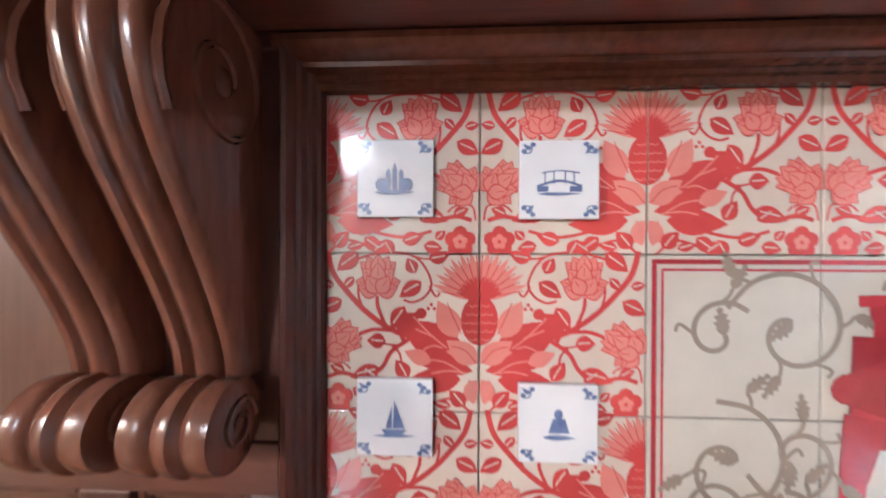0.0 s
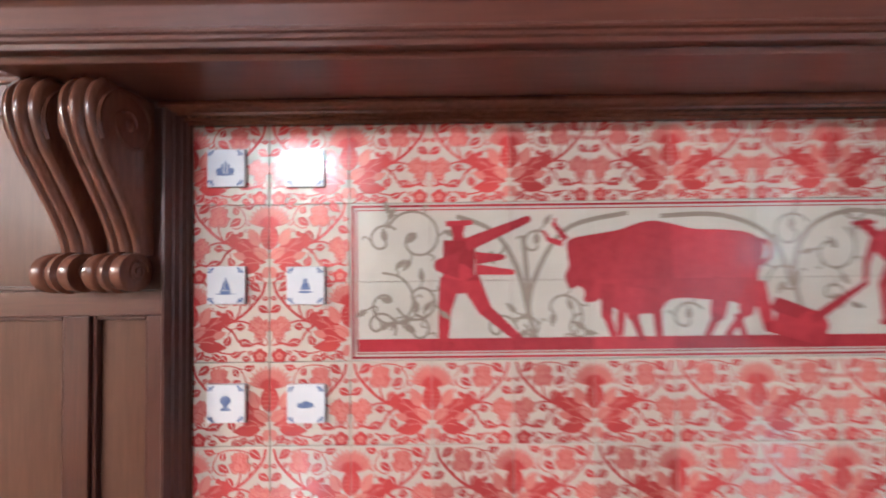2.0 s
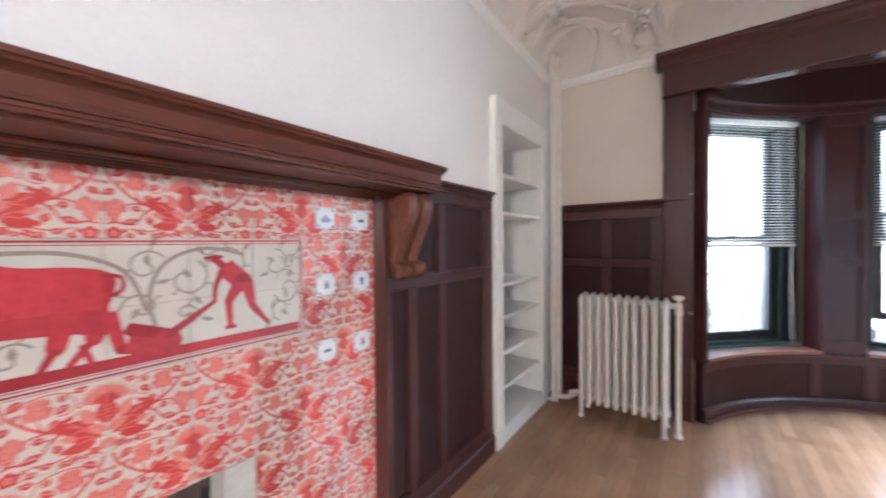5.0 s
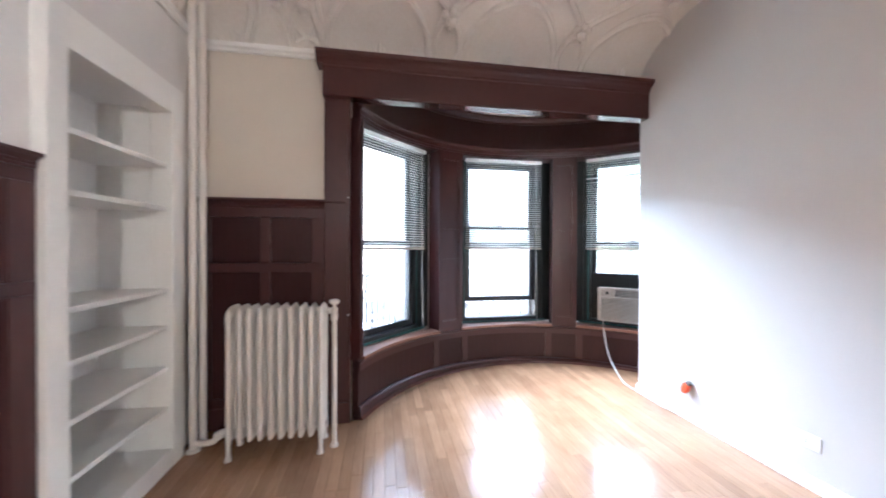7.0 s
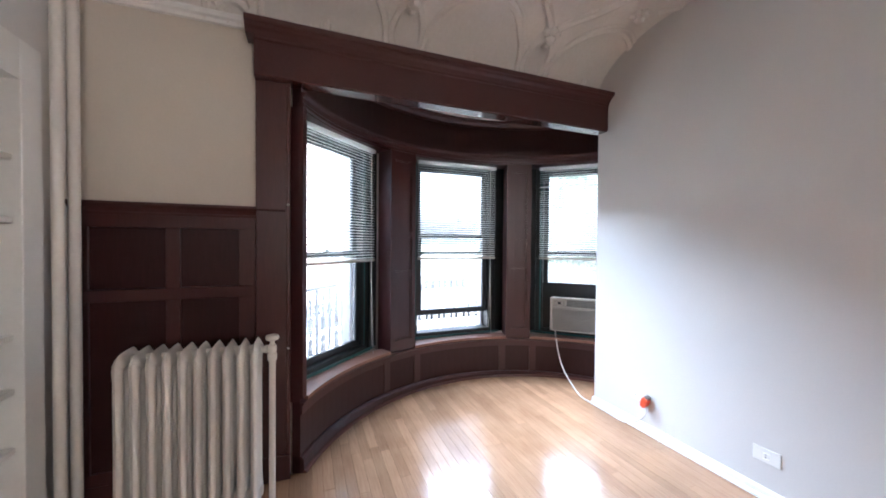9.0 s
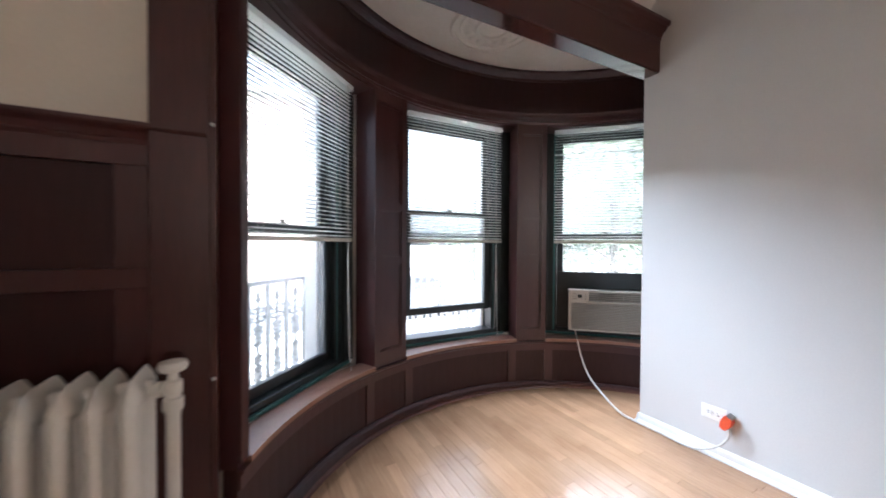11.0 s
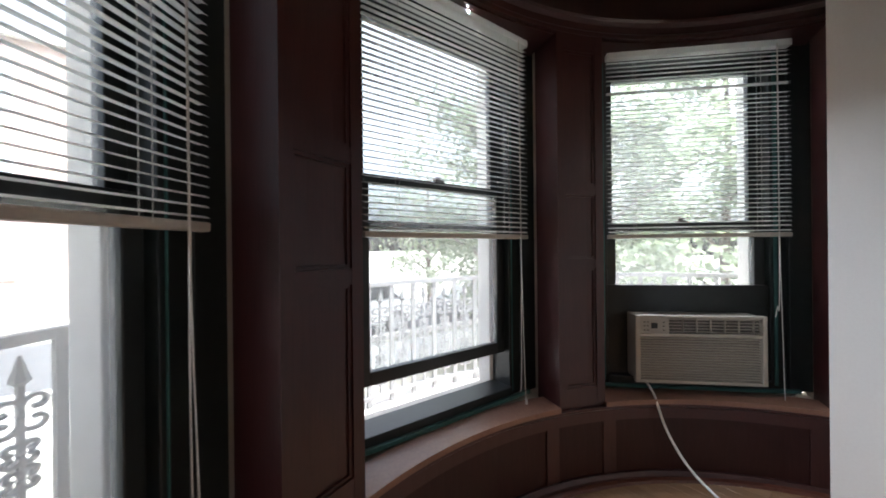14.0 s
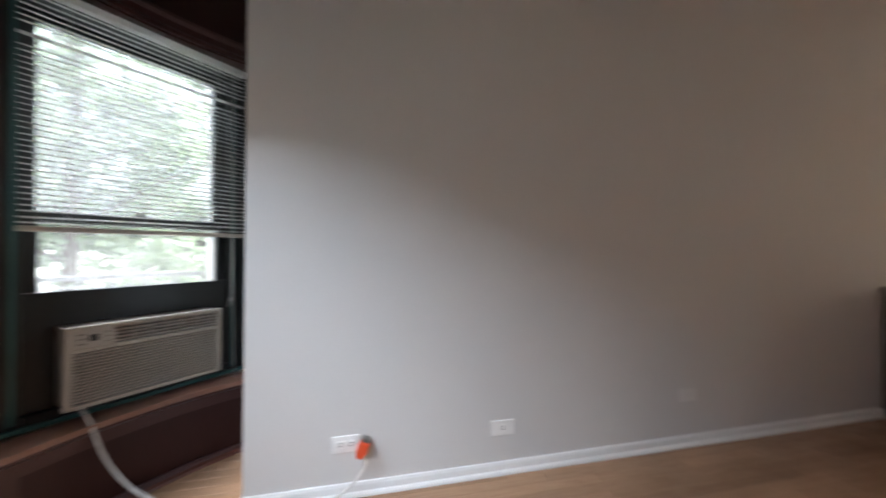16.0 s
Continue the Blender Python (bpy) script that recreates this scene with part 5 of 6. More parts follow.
part("frieze_band", arcbox(bmesh.new(), R + 0.004, R + 0.055, -71, 64.8, 2.075, 2.468), PANEL, bayp, "curved band above the windows")
part("head_moulding", sweep_arc(bmesh.new(), [(R + 0.05, 2.075), (R - 0.010, 2.075), (R - 0.012, 2.092), (R - 0.004, 2.100), (R - 0.006, 2.128), (R - 0.024, 2.140), (R - 0.028, 2.152), (R + 0.05, 2.160)], -71, 64.8, 60), WOODX, bayp)
part("crown_moulding", sweep_arc(bmesh.new(), [(R + 0.05, 2.40), (R - 0.002, 2.40), (R - 0.006, 2.418), (R - 0.024, 2.440), (R - 0.040, 2.452), (R - 0.044, 2.467), (R + 0.05, 2.467)], -71, 64.8, 60), WOODX, bayp)

# ---------------------------------------------------------------- windows, blinds
def spin(deg):
    return Matrix.Translation(BAY) @ Matrix.Rotation(radians(deg), 4, "Z")


def sash(win, deg, r0, z0, z1, w, rail_b, rail_t, name):
    fr = bmesh.new()
    box(fr, r0, -w, z0, r0 + 0.032, -w + 0.045, z1, 0.003)
    box(fr, r0, w - 0.045, z0, r0 + 0.032, w, z1, 0.003)
    box(fr, r0, -w + 0.045, z0, r0 + 0.032, w - 0.045, z0 + rail_b, 0.003)
    box(fr, r0, -w + 0.045, z1 - rail_t, r0 + 0.032, w - 0.045, z1, 0.003)
    s = part(name, place(fr, spin(deg)), SASH, win, "black-green painted sash")
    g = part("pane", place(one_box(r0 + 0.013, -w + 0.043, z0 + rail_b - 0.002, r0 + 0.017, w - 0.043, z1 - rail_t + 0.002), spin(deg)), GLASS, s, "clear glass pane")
    g.visible_shadow = False
    return s


for n, deg in enumerate(WIN):
    win = thing("window_%d" % (n + 1), ("tall sash window in black-green paint", "slightly raised sash window in black-green paint", "sash window boarded black around an air conditioner")[n], "window", tuple(bay(1.66, deg, 0.42)), "", "structure")
    w = 0.372
    for s0, s1 in ((-0.54, -w), (w, 0.54)):
        sg = 1 if s0 > 0 else -1
        jamb = part("window_frame", place(one_box(1.640, s0, 0.43, 1.752, s1, 2.09, 0.003), spin(deg)), SASH, win)
        part("inner_stop", place(one_box(1.622, min(sg * 0.440, sg * 0.54), 0.43, 1.641, max(sg * 0.440, sg * 0.54), 2.09, 0.003), spin(deg)), SASH, jamb)
        part("edge_strip", place(one_box(1.634, min(sg * 0.386, sg * (0.400 if n == 2 else 0.390)), 0.45, 1.6405, max(sg * 0.386, sg * (0.400 if n == 2 else 0.390)), 2.06, 0.001), spin(deg)), TEAL, jamb, "green painted edge")
        part("outer_jamb", place(one_box(1.753, min(sg * 0.352, sg * 0.60), 0.40, 1.835, max(sg * 0.352, sg * 0.60), 2.10, 0.004), spin(deg)), OUTER, win, "pale painted stone outer jamb")
    part("window_frame", place(one_box(1.622, -w, 2.045, 1.752, w, 2.09, 0.003), spin(deg)), SASH, win)
    part("window_head", arcbox(bmesh.new(), R + 0.010, 1.72, deg - HALF, deg + HALF, 2.068, 2.102, 12), WOODX, win)
    part("window_frame", place(one_box(1.622, -w, 0.43, 1.752, w, 0.475, 0.003), spin(deg)), SASH, win)
    part("green_stop", place(one_box(1.604, -0.475, 0.4255, 1.621, 0.475, 0.443, 0.002), spin(deg)), TEAL, win, "green painted stop")
    lift = (0.0, 0.155, 0.0)[n]
    sash(win, deg, 1.706, 1.20, 2.044, w - 0.002, 0.035, 0.05, "upper_sash")
    sash(win, deg, 1.668, 0.476 + lift, 1.245 + lift, w - 0.004, 0.05, 0.035, "lower_sash")
    # sill wood is pale because strong window light is put into its colour
    part("window_sill", arcbox(bmesh.new(), R - 0.016, 1.6215, deg - HALF, deg + HALF, 0.404, 0.4255, 14), mat("lit_sill_wood", (0.30, 0.16, 0.11), 0.35, dark=(0.20, 0.10, 0.07), scale=7, bump=0.2, bump_scale=90), win, "reddish wooden sill in a bright daylit tone")
    b = one_box(1.672, -0.022, 1.245 + lift, 1.696, 0.022, 1.256 + lift, 0.002)
    box(b, 1.676, -0.006, 1.255 + lift, 1.688, 0.016, 1.268 + lift, 0.002)
    part("sash_lock", place(b, spin(deg)), IRON, win, "small grey sash lock")
    part("outer_sill", place(one_box(1.7525, -0.60, 0.36, 1.86, 0.52, 0.44, 0.004), spin(deg)), CONC, win, "pale stone outer sill")
    if n == 2:
        part("filler_panel", place(one_box(1.650, -w + 0.002, 0.476, 1.667, w - 0.002, 0.932, 0.002), spin(deg)), SASH, win, "black filler panel round the air conditioner")

slat_me = None
for n, deg in enumerate(WIN):
    bl = thing("venetian_blind", "white aluminium venetian blind lowered halfway", "blind", tuple(bay(1.55, deg, 2.05)), "window blinds")
    hw, zt, zb = 0.398, 2.062, 1.165
    part("headrail", place(one_box(1.535, -hw, zt - 0.030, 1.572, hw, zt, 0.003), spin(deg)), SLAT, bl)
    part("bottom_rail", place(one_box(1.540, -hw, zb, 1.566, hw, zb + 0.020, 0.005), spin(deg)), mat("cream_rail", (0.50, 0.45, 0.39), 0.4), bl, "cream bottom rail")
    if slat_me is None:
        b = bmesh.new()
        prof = [(-0.0125, -0.0012), (-0.006, 0.0008), (0.0, 0.0014), (0.006, 0.0008), (0.0125, -0.0012)]
        top_ = [[b.verts.new((r, s, z)) for r, z in prof] for s in (-hw + 0.003, hw - 0.003)]
        bot_ = [[b.verts.new((r, s, z - 0.0005)) for r, z in prof] for s in (-hw + 0.003, hw - 0.003)]
        for k in range(4):
            b.faces.new((top_[0][k], top_[0][k + 1], top_[1][k + 1], top_[1][k]))
            b.faces.new((bot_[0][k], bot_[1][k], bot_[1][k + 1], bot_[0][k + 1]))
        for row_t, row_b in ((top_[0], bot_[0]), (top_[1], bot_[1])):
            b.faces.new(row_t + row_b[::-1])
        for k in (0, 4):
            b.faces.new((top_[0][k], top_[1][k], bot_[1][k], bot_[0][k]))
        bmesh.ops.recalc_face_normals(b, faces=b.faces[:])
        slat_me = bpy.data.meshes.new("slat")
        b.to_mesh(slat_me)
        b.free()
        slat_me.materials.append(SLAT)
    rs = random.Random(n)
    for k in range(40):
        z = zb + 0.032 + k * (zt - 0.045 - zb - 0.032) / 39
        if n == 2 and k in (31, 32, 33):
            z = zb + 0.032 + 32 * (zt - 0.045 - zb - 0.032) / 39 + (k - 32) * 0.004
        o = new("slat", slat_me)
        o.parent = bl
        m = spin(deg) @ Matrix.Translation((1.5535, 0, z)) @ Matrix.Rotation(radians(-14 + rs.uniform(-2, 2)), 4, "Y") @ Matrix.Rotation(radians(rs.uniform(-0.12, 0.12)), 4, "X")
        o.matrix_basis = Matrix.Translation(-BASE[bl]) @ m
    for s in (-0.27, 0.27):
        b = bmesh.new()
        for r in (1.5395, 1.5675):
            tube(b, [(r, s, zb + 0.01), (r, s, zt - 0.03)], 0.0008, 4)
        part("ladder_cord", place(b, spin(deg)), CORD, bl)
    s = -0.335
    b = bmesh.new()
    for o, zz in ((0.0, (0.36, 0.46, 0.40)[n]), (0.010, (0.50, 0.50, 0.80)[n])):
        pts = [(1.533, s + o * 0.3, zt - 0.02), (1.531, s + o * 0.2, 1.2), (1.528, s - 0.004 + o, 0.85), (1.515 if n == 0 else 1.524, s - 0.01 + o * 2.5, zz + 0.05), (1.50 if n == 0 else 1.52, s - 0.012 + o * 4, zz)]
        tube(b, smooth_line(pts, 5), 0.0018, 5)
    part("pull_cord", place(b, spin(deg)), CORD, bl)
    b = bmesh.new()
    lathe(b, [(0.002, 0.0), (0.006, -0.004 + 0.006), (0.005, 0.020), (0.002, 0.026)], (1.50 if n == 0 else 1.52, s - 0.012, (0.335, 0.436, 0.376)[n]), 8)
    part("tassel", place(b, spin(deg)), CORD, bl)

# ---------------------------------------------------------------- air conditioner in the third window
AD = WIN[2]
ac = thing("air_conditioner", "cream plastic window air conditioner with louvred front", "air conditioner", tuple(bay(1.53, AD, 0.48)))
S = spin(AD)
AS, A0, A1 = 0.283, 0.480, 0.800
part("body", place(one_box(1.555, -AS + 0.006, A0 + 0.006, 1.98, AS - 0.006, A1 - 0.004, 0.006), S), ACW, ac)
bm = bmesh.new()
box(bm, 1.528, -AS, A0, 1.56, -AS + 0.022, A1, 0.004)
box(bm, 1.528, AS - 0.022, A0, 1.56, AS, A1, 0.004)
box(bm, 1.528, -AS + 0.022, A0, 1.56, AS - 0.022, A0 + 0.016, 0.003)
box(bm, 1.528, -AS + 0.022, A1 - 0.014, 1.56, AS - 0.022, A1, 0.003)
box(bm, 1.529, -AS + 0.022, A1 - 0.102, 1.56, AS - 0.022, A1 - 0.086, 0.003)
part("bezel", place(bm, S), ACW, ac)
part("intake_back", place(one_box(1.552, -AS + 0.02, A0 + 0.014, 1.556, AS - 0.02, A1 - 0.09), S), ACD, ac, "dark grille backing")
lv = one_box(1.534, -AS + 0.022, -0.0028, 1.552, AS - 0.022, 0.0028, 0.001)
first = part("grille_slat", place(lv, S @ Matrix.Translation((0, 0, A0 + 0.026))), ACW, ac)
for k in range(1, 17):
    o = new("grille_slat", first.data)
    o.parent = ac
    o.location = (0, 0, k * 0.0122)
bm = one_box(1.530, AS - 0.150, A1 - 0.086, 1.556, AS - 0.022, A1 - 0.014, 0.002)
cp = part("control_panel", place(bm, S), ACW, ac)
part("display", place(one_box(1.5285, AS - 0.098, A1 - 0.062, 1.531, AS - 0.070, A1 - 0.036, 0.001), S), DARKHOLE, cp, "small dark display")
for s in (0.125, 0.055, 0.040):
    for z in (0.070, 0.050, 0.032):
        part("button", place(one_box(1.5282, AS - s - 0.005, A1 - z - 0.003, 1.531, AS - s + 0.004, A1 - z + 0.003, 0.001), S), ACD, cp)
part("outlet_back", place(one_box(1.552, -AS + 0.02, A1 - 0.086, 1.556, AS - 0.150, A1 - 0.012), S), ACD, ac, "dark air outlet")
for k in range(5):
    part("louvre", place(place(one_box(-0.008, -AS + 0.024, -0.0015, 0.008, AS - 0.152, 0.0015), Matrix.Translation((1.544, 0, A1 - 0.078 + k * 0.0145)) @ Matrix.Rotation(radians(25), 4, "Y")), S), ACW, ac)
for k in range(6):
    part("vane", place(one_box(1.536, -AS + 0.05 + k * 0.06, A1 - 0.084, 1.55, -AS + 0.052 + k * 0.06, A1 - 0.016), S), ACW, ac)
cable = thing("power_cable", "white power cable lying from air conditioner to outlet", "cable", (3.86, -3.12, 0))
start = S @ Vector((1.536, 0.235, A0 + 0.002))
pts = smooth_line([start, (4.345, -3.268, 0.44), (4.29, -3.253, 0.31), (4.20, -3.228, 0.20), (4.07, -3.19, 0.135), (3.90, -3.15, 0.078), (3.80, -3.158, 0.062), (3.63, -3.160, 0.060), (3.53, -3.150, 0.062), (3.44, -3.150, 0.072), (3.355, -3.160, 0.125), (3.312, -3.168, 0.185), (3.308, -3.172, 0.232)], 8)
part("cord", tube(bmesh.new(), pts, 0.0055, 8), CABLE, cable, "", True)
b = bmesh.new()
extrude(b, [(-0.021, 0.030), (0.021, 0.030), (0.024, -0.005), (0.013, -0.040), (-0.013, -0.040), (-0.024, -0.005)], -0.017, 0.017, "y")
bmesh.ops.bevel(b, geom=b.edges[:], offset=0.004, segments=2, affect="EDGES")
plug = part("plug", place(b, Matrix.Translation((3.318, -3.170, 0.262)) @ Matrix.Rotation(radians(-24), 4, "Y")), ORANGE, cable, "bright orange plug")
part("plug_cap", place(one_box(-0.014, -0.026, 0.018, 0.016, 0.008, 0.046, 0.004), Matrix.Translation((3.318, -3.170, 0.262)) @ Matrix.Rotation(radians(-24), 4, "Y")), ACD, plug, "grey plug end at the socket")

# ---------------------------------------------------------------- outlets on the grey wall


def outlet(x, z, kind):
    ob = thing("wall_outlet", {"used": "white duplex wall outlet with an orange plug in it", "jack": "white wall plate with a small jack", "blank": "painted-over blank wall plate"}[kind], "outlet", (x, GREYY, z), "wall plates")
    part("plate", one_box(x - 0.0585, GREYY, z - 0.036, x + 0.0585, GREYY + 0.006, z + 0.036, 0.003), PLASTER if kind == "blank" else WHITE, ob)
    if kind == "blank":
        part("screw", one_box(x - 0.004, GREYY + 0.0055, z - 0.004, x + 0.004, GREYY + 0.0072, z + 0.004, 0.001), GREY, ob)
        return
    for s in ((-0.022, 0.022) if kind == "used" else (0.0,)):
        rc = part("receptacle", one_box(x + s - 0.015, GREYY + 0.005, z - 0.015, x + s + 0.015, GREYY + 0.0085, z + 0.015, 0.004), WHITE, ob)
        for q in (-0.006, 0.006):
            part("slot", one_box(x + s - 0.005, GREYY + 0.008, z + q - 0.0014, x + s + 0.005, GREYY + 0.0092, z + q + 0.0014), DARKHOLE, rc)
    part("screw", one_box(x - 0.002, GREYY + 0.0055, z - 0.002, x + 0.002, GREYY + 0.0075, z + 0.002, 0.0005), ACD, ob)


outlet(3.388, 0.276, "used")
outlet(2.664, 0.268, "jack")
outlet(1.57, 0.33, "blank")

# ---------------------------------------------------------------- radiator and pipes
rad = thing("radiator", "cream enamelled cast-iron column radiator", "radiator", (3.50, -0.58, 0))
Y0, NS, DY = -0.345, 10, 0.0545
RX0, RX1 = 3.405, 3.595


def section(feet):
    b = bmesh.new()
    for x in (RX0 + 0.022, (RX0 + RX1) / 2, RX1 - 0.022):
        rows = []
        for i, z in enumerate([0.10, 0.13, 0.17, 0.45, 0.74, 0.79, 0.82]):
            k = (0.75, 1.05, 0.92, 0.88, 0.92, 1.05, 0.7)[i]
            rows.append([b.verts.new((x + 0.026 * k * math.cos(q * math.pi / 5), Y0 + 0.0185 * k * math.sin(q * math.pi / 5), z)) for q in range(10)])
        for a, c in zip(rows, rows[1:]):
            for q in range(10):
                b.faces.new((a[q], a[(q + 1) % 10], c[(q + 1) % 10], c[q]))
        b.faces.new(rows[0][::-1])
        b.faces.new(rows[-1])
    for z0, z1 in ((0.095, 0.155), (0.775, 0.842)):
        rows = []
        for i in range(13):
            t = i / 12
            x = RX0 + (RX1 - RX0) * t
            k = math.sqrt(max(0.05, 1 - (2 * t - 1) ** 6))
            zc, h = (z0 + z1) / 2, (z1 - z0) / 2 * k
            pk = 0.010 if z0 > 0.5 else 0.0
            rows.append([b.verts.new((x, Y0 + dy * k, zc + dz)) for dy, dz in ((0, h + pk * k), (0.013, h * 0.7), (0.0225, 0), (0.015, -h * 0.8), (0, -h), (-0.015, -h * 0.8), (-0.0225, 0), (-0.013, h * 0.7))])
        for a, c in zip(rows, rows[1:]):
            for q in range(8):
                b.faces.new((a[q], c[q], c[(q + 1) % 8], a[(q + 1) % 8]))
        b.faces.new(rows[0])
        b.faces.new(rows[-1][::-1])
    for z in (0.125, 0.808):
        tube(b, [((RX0 + RX1) / 2, Y0 - 0.028, z), ((RX0 + RX1) / 2, Y0 + 0.028, z)], 0.022, 10)
    if feet:
        for x, s in ((RX0 + 0.022, -1), (RX1 - 0.022, 1)):
            rows = []
            for z, k, o in ((0.14, 1.0, 0), (0.08, 0.72, 0.004), (0.03, 0.60, 0.008), (0.008, 0.95, 0.012), (0.0, 1.0, 0.012)):
                rows.append([b.verts.new((x + s * o + 0.022 * k * math.cos(q * math.pi / 4), Y0 + 0.019 * k * math.sin(q * math.pi / 4), z)) for q in range(8)])
            for a, c in zip(rows, rows[1:]):
                for q in range(8):
                    b.faces.new((a[q], c[q], c[(q + 1) % 8], a[(q + 1) % 8]))
            b.faces.new(rows[-1])
    bmesh.ops.recalc_face_normals(b, faces=b.faces[:])
    return b


ends = part("section", section(True), RAD, rad, "", True)
mids = part("section", section(False), RAD, rad, "", True)
mids.location = (0, -DY, 0)
for k in range(2, NS):
    o = new("section", ends.data if k == NS - 1 else mids.data)
    o.parent = rad
    o.location = (0, -DY * k, 0)
YR = Y0 - DY * (NS - 1)
valve = thing("radiator_valve", "cream painted radiator valve on an upright pipe", "valve", (3.475, -0.905, 0))
b = bmesh.new()
lathe(b, [(0.024, 0.0), (0.024, 0.012), (0.0145, 0.016), (0.0145, 0.75), (0.021, 0.76), (0.021, 0.785), (0.016, 0.79), (0.019, 0.80), (0.019, 0.825), (0.012, 0.83), (0.010, 0.85)], (3.475, -0.905, 0), 14)
part("pipe", b, RAD, valve, "", True)
b = lathe(bmesh.new(), [(0.010, 0.846), (0.026, 0.852), (0.031, 0.862), (0.027, 0.873), (0.010, 0.878)], (3.475, -0.905, 0), 16)
part("knob", b, RAD, valve, "", True)
b = tube(bmesh.new(), [(3.475, -0.892, 0.808), (3.49, YR - 0.02, 0.808)], 0.012, 10)
tube(b, [(3.478, -0.886, 0.808), (3.484, -0.874, 0.808)], 0.019, 8)
part("union", b, RAD, valve, "", True)
feed = thing("heating_pipe", "cream painted feed pipe along the floor", "pipe", (3.6, -0.2, 0))
b = tube(bmesh.new(), smooth_line([(3.50, Y0 + 0.02, 0.125), (3.50, -0.27, 0.12), (3.51, -0.235, 0.07), (3.53, -0.17, 0.05), (3.545, -0.115, 0.05)], 5), 0.017, 10)
part("elbow", b, RAD, feed, "", True)
b = lathe(bmesh.new(), [(0.018, 0.085), (0.027, 0.09), (0.027, 0.12), (0.018, 0.125)], (3.503, -0.262, 0), 12)
part("coupling", b, RAD, feed, "", True)
for x, y in ((3.548, -0.108), (3.628, -0.122)):
    riser = thing("riser_pipe", "cream painted riser pipe running up to the ceiling", "pipe", (x, y, 0), "riser pipes")
    part("pipe", lathe(bmesh.new(), [(0.0205, 0.0), (0.0205, 0.9), (0.0205, 1.8), (0.0205, ceil_z(x, y) + 0.02)], (x, y, 0), 16), RAD, riser, "", True)
    part("collar", lathe(bmesh.new(), [(0.036, 0.0), (0.036, 0.008), (0.022, 0.018)], (x, y, 0), 16), RAD, riser, "", True)

# ---------------------------------------------------------------- kitchen end of the room
cab = thing("base_cabinet", "dark wooden base cabinet with a recessed plinth", "cabinet", (-0.33, -2.9, 0))
part("body", one_box(-0.64, -3.19, 0.10, -0.02, -2.62, 0.868, 0.003), WOODZ, cab)
part("plinth", one_box(-0.62, -3.19, 0, -0.06, -2.66, 0.10), SASH, cab)
dr = part("door", one_box(-0.62, -2.62, 0.13, -0.04, -2.60, 0.85, 0.004), WOODZ, cab)
part("handle", tube(bmesh.new(), smooth_line([(-0.10, -2.60, 0.74), (-0.10, -2.575, 0.73), (-0.10, -2.575, 0.65), (-0.10, -2.60, 0.64)], 4), 0.005, 6), IRON, dr)
top = tagged(part("worktop", one_box(-0.66, -3.195, 0.870, 0.0, -2.58, 0.905, 0.004), COUNTER), "speckled brown worktop on the base cabinet", "worktop")
# the third globe hangs in the added hall, out of view
for x, ly, z, top_z in ((-1.50, -4.80, 2.58, 2.74), (-1.85, -5.0, 2.62, 2.74), (-2.9, -2.2, 1.95, 2.5)):
    lampo = thing("ceiling_lamp", "lit frosted globe lamp hanging on a rod, out of view", "lamp", (x, ly, top_z), "globe lamps")
    part("rod", tube(bmesh.new(), [(x, ly, z + 0.07), (x, ly, top_z)], 0.006, 8), IRON, lampo)
    part("canopy", lathe(bmesh.new(), [(0.012, -0.03), (0.05, -0.012), (0.055, 0.0)], (x, ly, top_z), 16), IRON, lampo, "", True)
    b = bmesh.new()
    ball(b, (x, ly, z), 0.075, 1.0, 16, 10)
    sh = part("shade", b, LAMPGLASS, lampo, "glowing frosted glass globe", True)
    sh.visible_shadow = False

# ---------------------------------------------------------------- outdoors
structure("ground", (lambda b: extrude(b, [(4.6, -90), (400, -300), (400, 300), (4.6, 90)], -1.32, -1.22, "z"))(bmesh.new()), GRASS, "pale gravel and dry grass ground reaching far away", "ground")
structure("road", one_box(12.0, -60, -1.22, 17.0, 60, -1.205), ASPHALT, "grey asphalt street", "road")
structure("pavement", one_box(9.6, -60, -1.22, 11.4, 60, -1.17, 0.01), CONC, "pale concrete pavement", "pavement")
structure("kerb", one_box(11.8, -60, -1.22, 12.0, 60, -1.08, 0.02), CONC, "pale concrete kerb", "kerb")

BC, BRAD = Vector((3.45, -2.75, 0)), 2.16


def balc(r, deg, z):
    return Vector((BC.x + r * math.cos(radians(deg)), BC.y + r * math.sin(radians(deg)), z))


bm = bmesh.new()
rows = []
for d in range(-84, 85, 3):
    i, o = bay(1.79, d * 0.76, 0), balc(2.32, d, 0)
    rows.append([bm.verts.new((p.x, p.y, z)) for p, z in ((i, -1.22), (o, -1.22), (o, 0.17), (i, 0.17))])
for a, c in zip(rows, rows[1:]):
    for k in range(4):
        bm.faces.new((a[k], c[k], c[(k + 1) % 4], a[(k + 1) % 4]))
bm.faces.new(rows[0])
bm.faces.new(rows[-1][::-1])
bmesh.ops.recalc_face_normals(bm, faces=bm.faces[:])
structure("balcony_floor", bm, CONC, "pale concrete balcony round the bay", "balcony")
railing = thing("balcony_railing", "grey painted ornamental iron balcony railing", "railing", tuple(balc(BRAD, 0, 0.17)))
ZB, ZT = 0.20, 0.925
